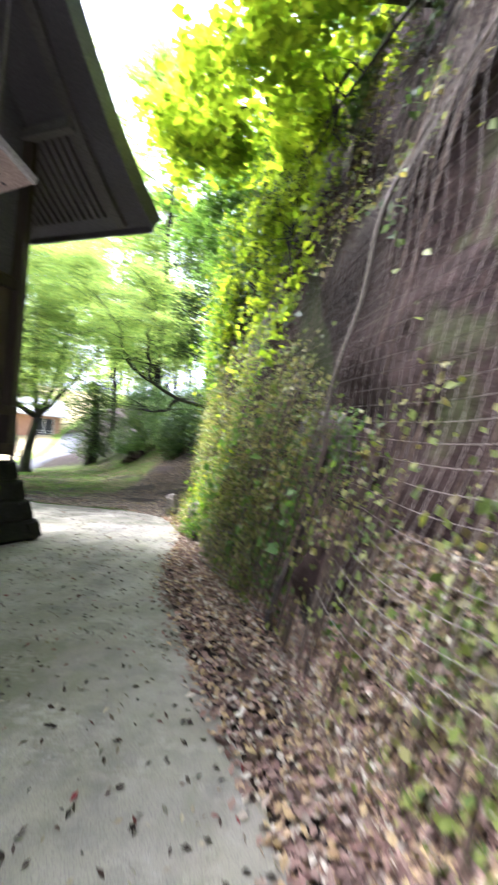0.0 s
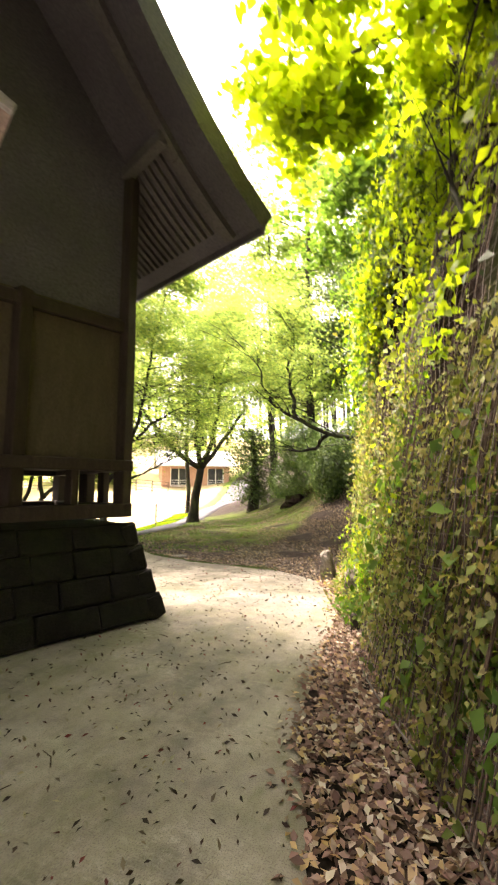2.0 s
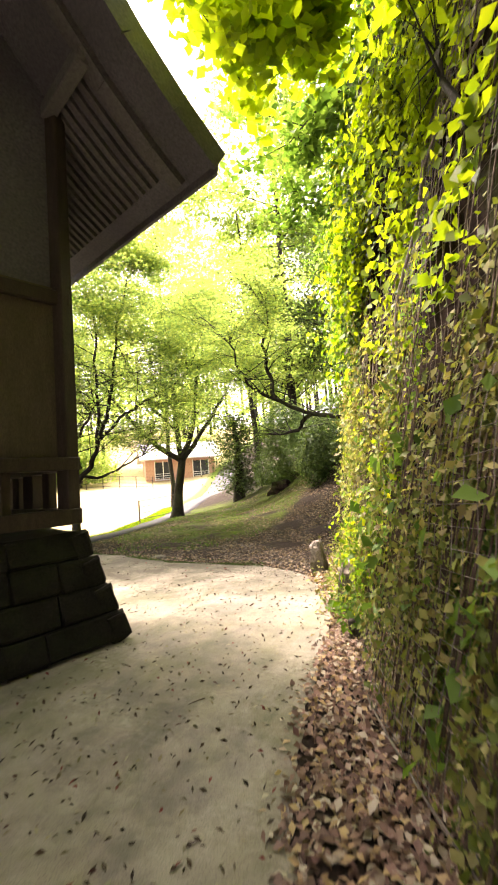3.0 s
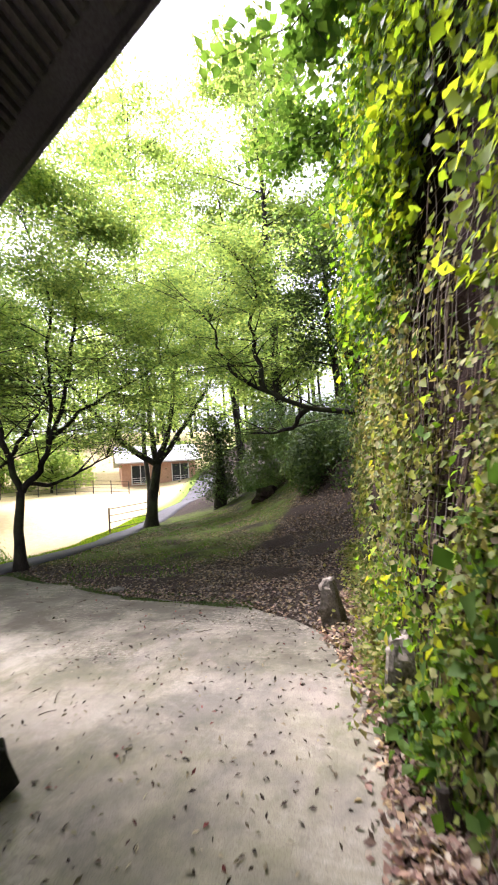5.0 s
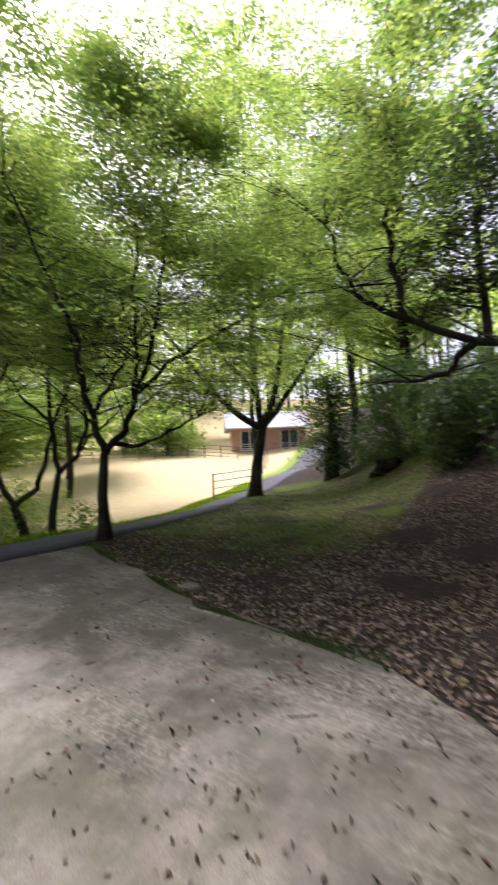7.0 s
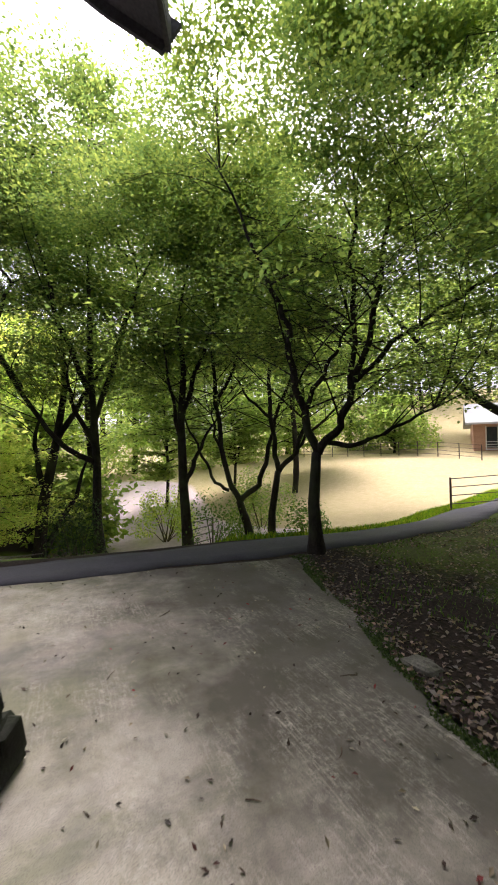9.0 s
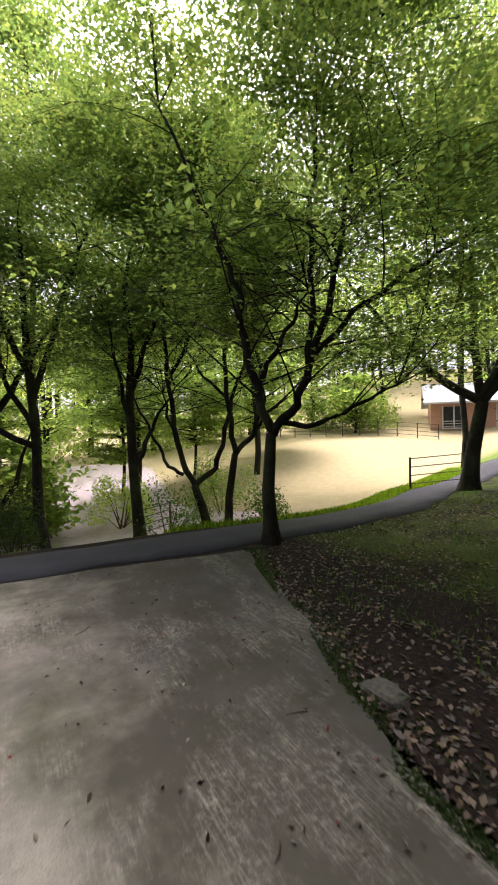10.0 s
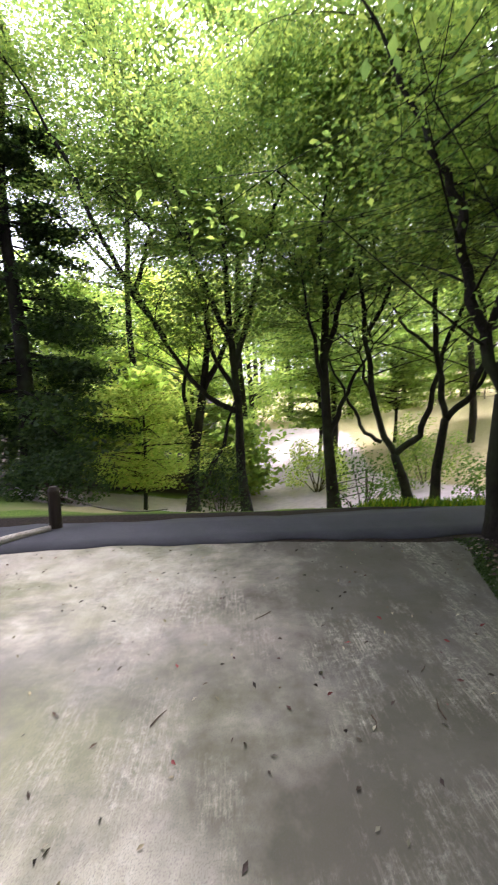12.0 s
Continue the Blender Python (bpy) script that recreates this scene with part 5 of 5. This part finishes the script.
def bough(base, tip, seed, leaves, size, leaf, label):
    rng, rnd = np.random.default_rng(seed), random.Random(seed)
    b, t = Vector(base), Vector(tip)
    ob = thing("overhanging_bough", base, label, "branch", "boughs over the path")
    d = t - b
    line = [(d * u + Vector((0, 0, 0.35 * math.sin(u * 3.1))), 0.03 * (1 - u) + 0.006) for u in np.linspace(-0.25, 1, 12)]
    lines, cs = [line], []
    for i in range(26):
        u = rnd.uniform(0.1, 1)
        p = d * u + Vector((0, 0, 0.35 * math.sin(u * 3.1)))
        q = p + Vector((rnd.uniform(-1, 1), rnd.uniform(-1, 1), rnd.uniform(-0.6, 0.15))) * 0.75
        lines.append([(p, 0.008), (q, 0.003)])
        cs.append(np.array(p) + (np.array(q) - np.array(p)) * rng.uniform(0.2, 1.1, (leaves // 26, 1)) + rng.normal(0, 0.13, (leaves // 26, 3)))
    v, f = tubes(lines[:1], 6)
    mesh_object("branch", v, f, M["bark"], ob, smooth=True)
    v, f = tubes(lines[1:], 4)
    mesh_object("twig", v, f, M["bark"], ob, kind="stuff")
    leaf_mesh("foliage", np.concatenate(cs), size, M[leaf], rng, tilt=0.5, slim=0.75, parent=ob, kind="stuff")


bough((0.6, 5.2, 5.2), (-1.6, 5.6, 5.2), 51, 2600, 0.13, "bright_leaf", "bough of large bright leaves hanging out over the path")
bough((0.7, 3.9, 5.3), (-0.9, 4.5, 5.0), 52, 2200, 0.12, "bright_leaf", "bough of large bright leaves hanging out over the path")
bough((0.4, 7.0, 5.6), (-1.4, 7.2, 5.4), 53, 1800, 0.11, "bush", "leafy bough above the creeper curtain")
bough((0.5, 8.6, 5.2), (-1.7, 8.8, 5.6), 54, 2200, 0.10, "bush", "leafy bough above the creeper curtain")
bough((0.4, 10, 5.4), (-1.8, 10.6, 5.8), 55, 2600, 0.08, "bush", "green leafy bough over the hollow")

vine_patch("creeper", 2600, 5.0, 5.9, 0.1, 3.2, 0.045, "vine", "bright young creeper along the edge rope", 0.05, 40, 11)
vine_patch("creeper", 420, 5.8, 9.0, 0.4, 3.2, 0.07, "vine", "single broad bright leaves on the lower curtain", 0.12, 50, 12)

# ---- stones, log, post ----
def boulder(name, at, dims, mat, label, seed, lean=(0, 0, 0)):
    bm = bmesh.new()
    bmesh.ops.create_cube(bm, size=1)
    bmesh.ops.subdivide_edges(bm, edges=bm.edges, cuts=3, use_grid_fill=True)
    r = random.Random(seed)
    ox = Vector((r.uniform(0, 50), r.uniform(0, 50), 0))
    for v in bm.verts:
        co = v.co.copy()
        co = co * (0.72 + 0.28 / max(0.5, co.length * 1.35))
        co += co.normalized() * 0.30 * noise.noise(co * 2.2 + ox)
        tp = 1.0 - 0.35 * (co.z + 0.42)
        v.co = Vector((co.x * dims[0] * tp, co.y * dims[1] * tp, (co.z + 0.42 + 0.28 * co.x * max(0, co.z)) * dims[2]))
        v.co.x += v.co.z * lean[0]
        v.co.y += v.co.z * lean[1]
    ob = part(name, bm, mat)
    ob.location = at
    return tagged(ob, label, "stone")


boulder("marker_stone", (-1.53, 7.52, -0.02), (0.18, 0.18, 0.40), M["marker"], "broken upright stone with a pale top beside the concrete", 1, (-0.1, 0, 0))
boulder("marker_stone", (-1.01, 6.12, -0.02), (0.16, 0.18, 0.46), M["marker"], "upright pale stone stub among ground ivy", 2, (0.05, 0, 0))
for stone, at, dims in ((bpy.data.objects["marker_stone"], (-0.035, 0, 0.325), (0.12, 0.13, 0.09)), (bpy.data.objects["marker_stone.001"], (0.02, 0, 0.36), (0.12, 0.14, 0.11))):
    cap = boulder("pale_cap", at, dims, M["paling"], "paler cap on top of the stone", 6)
    cap["category"] = ""
    cap.parent = stone
boulder("boulder", (0.42, 4.3, 1.2), (0.5, 0.5, 0.42), M["marker"], "pale rounded boulder caught behind the net", 3)
boulder("boulder", (-4.9, 17.3, 0.55), (0.8, 0.7, 0.5), M["rock"], "dark boulder at the foot of the thicket", 4)
boulder("flat_stone", (-4.5, 8.42, -0.02), (0.26, 0.17, 0.06), M["old_stone"], "flat grey stone sunk in the ground by the concrete edge", 5)

post = thing("wooden_post", (-8.4, 4.85, 0), "short weathered wooden post with a rope at the lane", "post")
v, f = tubes([[(Vector((0, 0, -0.2)), 0.075), (Vector((0, 0, 0.48)), 0.07), (Vector((0, 0, 0.53)), 0.05)]], 10)
mesh_object("stake", v, f, M["dark_wood"], post)
v, f = tubes([[(Vector((0, 0.05, 0.42 - 0.35 * u - 0.1 * math.sin(u * 3.1))) + Vector((-0.5 * u, 1.2 * u, 0)), 0.008) for u in np.linspace(0, 1, 10)]], 5)
mesh_object("rope", v, f, M["rope"], post, "sagging thin rope")
log = thing("log", (-8.2, 4.4, 0.0), "pale peeled log lying along the edge of the concrete", "log")
v, f = tubes([[(Vector((0.66, -0.2, 0.05)) * 1.0, 0.045), (Vector((0.2, 0.15, 0.05)), 0.05), (Vector((-0.1, 0.42, 0.05)), 0.042)]], 10)
mesh_object("stem", v, f, M["paling"], log)

# ---- far side: fences, house ----
def rail_fence(a, b, n, height_m, label):
    a, b = Vector(a), Vector(b)
    ob = thing("rail_fence", a, label, "fence", "fences in the pasture")
    tops = []
    for i in range(n + 1):
        p = a.lerp(b, i / n)
        z = float(height(p.x, p.y))
        q = Vector((p.x, p.y, z)) - a
        v, f = tubes([[(q - Vector((0, 0, 0.2)), 0.035), (q + Vector((0, 0, height_m)), 0.035)]], 8)
        mesh_object("post", v, f, M["steel"], ob)
        tops.append(q)
    for h in np.linspace(0.2, 0.96, 4):
        v, f = tubes([[(q + Vector((0, 0, height_m * h)), 0.016) for q in tops]], 6)
        mesh_object("rail", v, f, M["steel"], ob)


rail_fence((-11.6, 17.6, -0.42), (-10.7, 19.2, -0.3), 1, 1.05, "dark four-rail metal fence beside the lane")
rail_fence((-14.2, 24.5, 0), (-18.5, 33, 0), 4, 1.1, "thin post and wire fence along the far lane")
rail_fence((-16.6, 10.3, -2.0), (-17.2, 11.6, -2.0), 1, 1.0, "pale rail gate by the drive")
rail_fence((-36, 25, 1), (-21, 32.5, 1), 12, 1.1, "long rail fence in front of the house")

house = thing("house", (-24.4, 35.0, 1.4), "low orange brick house with a pale roof beyond the pasture", "house")
ux, uy = Vector((0.78, 0.62, 0)).normalized(), Vector((-0.62, 0.78, 0)).normalized()


def house_box(name, u0, u1, v0, v1, z0, z1, mat, label="", owner=None):
    bm = bmesh.new()
    vs = [bm.verts.new(ux * u + uy * v + Vector((0, 0, z))) for z in (z0, z1) for u, v in ((u0, v0), (u1, v0), (u1, v1), (u0, v1))]
    for f in ((0, 1, 2, 3), (7, 6, 5, 4), (0, 4, 5, 1), (1, 5, 6, 2), (2, 6, 7, 3), (3, 7, 4, 0)):
        bm.faces.new([vs[i] for i in f])
    return part(name, bm, mat, owner or house, label)


house_box("wall", 0.8, 7.6, 0, 5, -0.4, 2.3, M["house_wall"], "orange brick wall")
for u in (1.7, 5.4):
    pane = house_box("window", u, u + 1.5, -0.05, 0.02, 0.35, 1.95, M["glass"], "dark window")
    for a, b in ((u - 0.08, u), (u + 0.71, u + 0.79), (u + 1.5, u + 1.58)):
        house_box("window_frame", a, b, -0.09, -0.02, 0.27, 2.03, M["white"], "", pane)
    house_box("window_sill", u - 0.1, u + 1.6, -0.14, -0.02, 0.2, 0.28, M["white"], "", pane)
    for k in range(3):
        house_box("window_bar", u, u + 1.5, -0.11, -0.08, 0.4 + k * 0.2, 0.44 + k * 0.2, M["white"], "", pane)
bm = bmesh.new()
prof = [(-0.7, 2.15), (2.5, 3.9), (5.7, 2.15), (5.7, 2.3), (2.5, 4.05), (-0.7, 2.3)]
ends_ = []
for u in (0.25, 8.2):
    ends_.append([bm.verts.new(ux * u + uy * v_ + Vector((0, 0, z_))) for v_, z_ in prof])
for i in range(6):
    bm.faces.new((ends_[0][i], ends_[0][(i + 1) % 6], ends_[1][(i + 1) % 6], ends_[1][i]))
bm.faces.new(ends_[0][::-1])
bm.faces.new(ends_[1])
part("roof", bm, M["house_roof"], house, "pale sheet roof")

# ---- fallen leaves, grass ----
rngL = np.random.default_rng(8)


def on_ground(xy, lift=0.006):
    z = height(xy[:, 0], xy[:, 1])
    z = np.where(inside(xy[:, 0], xy[:, 1], SLAB), 0.0, z)
    return np.column_stack([xy, z + lift])


n = 24000
ly = rngL.uniform(-1, 8.5, n)
edge = np.interp(ly, [p[1] for p in SLAB[:12]], [p[0] for p in SLAB[:12]])
wallx = np.interp(ly, BY, BX)
u = rngL.beta(1.15, 1.0, n)
lx = edge - 0.03 + rngL.normal(0, 0.05, n) + (wallx - edge + 0.33) * u
pile = np.column_stack([lx, ly, rngL.uniform(0.004, 0.06, n) * np.sin(np.pi * np.minimum(u, 0.5)) + 0.006])
leaf_mesh("leaf_litter", pile, 0.045, M["dead_leaf"], rngL, tilt=0.35, label="drift of dry brown leaves between the concrete and the net", kind="stuff")
n = 26000
t_ = rngL.uniform(0, 1, n)
ly = rngL.uniform(-1.0, 5.6, n)
talus = np.column_stack([net_x(ly, t_ * 0.9) + 0.05 + 0.12 * t_ - 0.12 * smooth(2.9 - ly, 0, 1) * (1 - t_), ly, t_ * 0.85])
leaf_mesh("leaf_litter_slope", talus, 0.048, M["dead_leaf"], rngL, normals=np.tile((-0.6, 0, 0.8), (n, 1)), tilt=0.4, label="brown leaves heaped on the foot of the rock behind the net", kind="stuff")
n = 84000
xy = np.column_stack([rngL.uniform(-8.5, -0.5, n), rngL.uniform(7.0, 19, n)])
keep = ~inside(xy[:, 0], xy[:, 1], SLAB) & (seg_dist(xy[:, 0], xy[:, 1], ROAD) > 0.7)
dens = 0.35 + 0.75 * smooth(xy[:, 0], -5, -2.5)
keep &= rngL.uniform(0, 1, n) < dens
leaf_mesh("woodland_litter", on_ground(xy[keep], 0.012), 0.045, M["old_leaf"], rngL, tilt=0.3, label="brown leaf litter under the trees", kind="stuff")
n = 26000
xy = np.column_stack([rngL.uniform(-6.5, -0.6, n), rngL.uniform(6.0, 10, n)])
xy = xy[~inside(xy[:, 0], xy[:, 1], SLAB) & (seg_dist(xy[:, 0], xy[:, 1], SLAB, True) < rngL.uniform(0.0, 0.3, n))]
leaf_mesh("edge_litter", on_ground(xy, 0.004), 0.04, M["old_leaf"], rngL, tilt=0.5, label="leaves and crumbs gathered along the edge of the concrete", kind="stuff")
n = 13000
xy = np.column_stack([rngL.uniform(-7.8, 0, n), rngL.uniform(-1, 9, n)])
w = smooth(xy[:, 0], -5, -1) * 0.8 + 0.14
xy = xy[inside(xy[:, 0], xy[:, 1], SLAB) & (rngL.uniform(0, 1, n) < w)]
leaf_mesh("scattered_leaves", on_ground(xy, 0.009), 0.033, M["speck_leaf"], rngL, tilt=0.4, slim=0.42, label="single dark, pale and red leaves strewn over the concrete", kind="stuff")


def blades(name, xy, hgt, mat, label, lift=0.0, wide=0.008):
    n = len(xy)
    base = on_ground(xy, lift)
    a = rngL.uniform(0, 2 * np.pi, n)
    h = hgt * rngL.uniform(0.5, 1.3, n)
    d = np.column_stack([np.cos(a), np.sin(a), np.zeros(n)])
    v = np.empty((n, 3, 3))
    v[:, 0], v[:, 1] = base - d * wide, base + d * wide
    v[:, 2] = base + np.column_stack([np.cos(a + 1.5), np.sin(a + 1.5), np.zeros(n)]) * (h * 0.5)[:, None] + np.array([0, 0, 1]) * h[:, None]
    fs = [(3 * i, 3 * i + 1, 3 * i + 2) for i in range(n)]
    return mesh_object(name, v.reshape(-1, 3), fs, mat, kind="stuff", label=label)


n = 15000
xy = np.column_stack([rngL.uniform(-9.2, -3.5, n), rngL.uniform(8.2, 18.5, n)])
keep = ~inside(xy[:, 0], xy[:, 1], SLAB) & (seg_dist(xy[:, 0], xy[:, 1], ROAD) > 0.85)
cl = np.array([noise.noise((a * 0.9, b * 0.9, 3.0)) for a, b in xy])
keep &= cl > 0.02
blades("grass", xy[keep], 0.05, M["bush"], "short sparse grass and moss under the trees")
n = 30000
s_in = rngL.uniform(-7.4, -2.4, n)
edge_y = np.interp(s_in, [p[0] for p in SLAB[10:20]][::-1], [p[1] for p in SLAB[10:20]][::-1])
off_ = rngL.normal(0, 0.10, n)
cl = np.array([noise.noise((a * 1.6, b * 6, 7.0)) for a, b in zip(s_in, off_)])
ok = (cl + rngL.normal(0, 0.12, n) > 0.02) & (off_ > -0.07)
blades("edge_moss", np.column_stack([s_in, edge_y + off_])[ok], 0.012, M["dark_leaf"], "green moss creeping over the edge of the concrete", 0.0, 0.009)
n = 16000
tt = rngL.uniform(9, 24, n)
rx_ = np.interp(tt, [p[1] for p in ROAD], [p[0] for p in ROAD]) - rngL.uniform(0.85, 2.0, n)
blades("verge_grass", np.column_stack([rx_, tt]), 0.12, M["vine"], "bright green grass verge along the lane", wide=0.012)
n = 9000
yy = rngL.uniform(5.9, 10.5, n)
xx = np.interp(yy, BY, BX) - np.abs(rngL.normal(0, 0.16, n)) + 0.08
leaf_mesh("ground_ivy", np.column_stack([xx, yy, rngL.uniform(0.01, 0.28, n)]), 0.045, M["vine_dull"], rngL, tilt=0.6, slim=0.8, label="low ivy and weeds at the foot of the creepers", kind="stuff")
n = 1400
yy = rngL.uniform(5.6, 6.6, n)
xx = -0.78 + rngL.normal(0, 0.12, n)
leaf_mesh("ground_weeds", np.column_stack([xx, yy, rngL.uniform(0.01, 0.3, n)]), 0.06, M["bush"], rngL, tilt=0.6, slim=0.8, label="green weeds round the pale stone", kind="stuff")

lines = []
rs = random.Random(12)
for i in range(80):
    x, y = rs.uniform(-6.5, -0.4), rs.uniform(0.5, 8.5)
    if not bool(inside(np.array([x]), np.array([y]), SLAB)[0]):
        continue
    a, ln = rs.uniform(0, 6.28), rs.uniform(0.04, 0.17)
    b = a + rs.uniform(-0.5, 0.5)
    p0 = Vector((x, y, 0.006))
    p1 = p0 + Vector((math.cos(a), math.sin(a), 0.02)) * ln * 0.5
    p2 = p1 + Vector((math.cos(b), math.sin(b), -0.01)) * ln * 0.5
    lines.append([(p0, 0.0035), (p1, 0.003), (p2, 0.0015)])
v, f = tubes(lines, 4)
mesh_object("fallen_twigs", v, f, M["twig"], kind="stuff", label="thin dark fallen twigs strewn over the concrete")
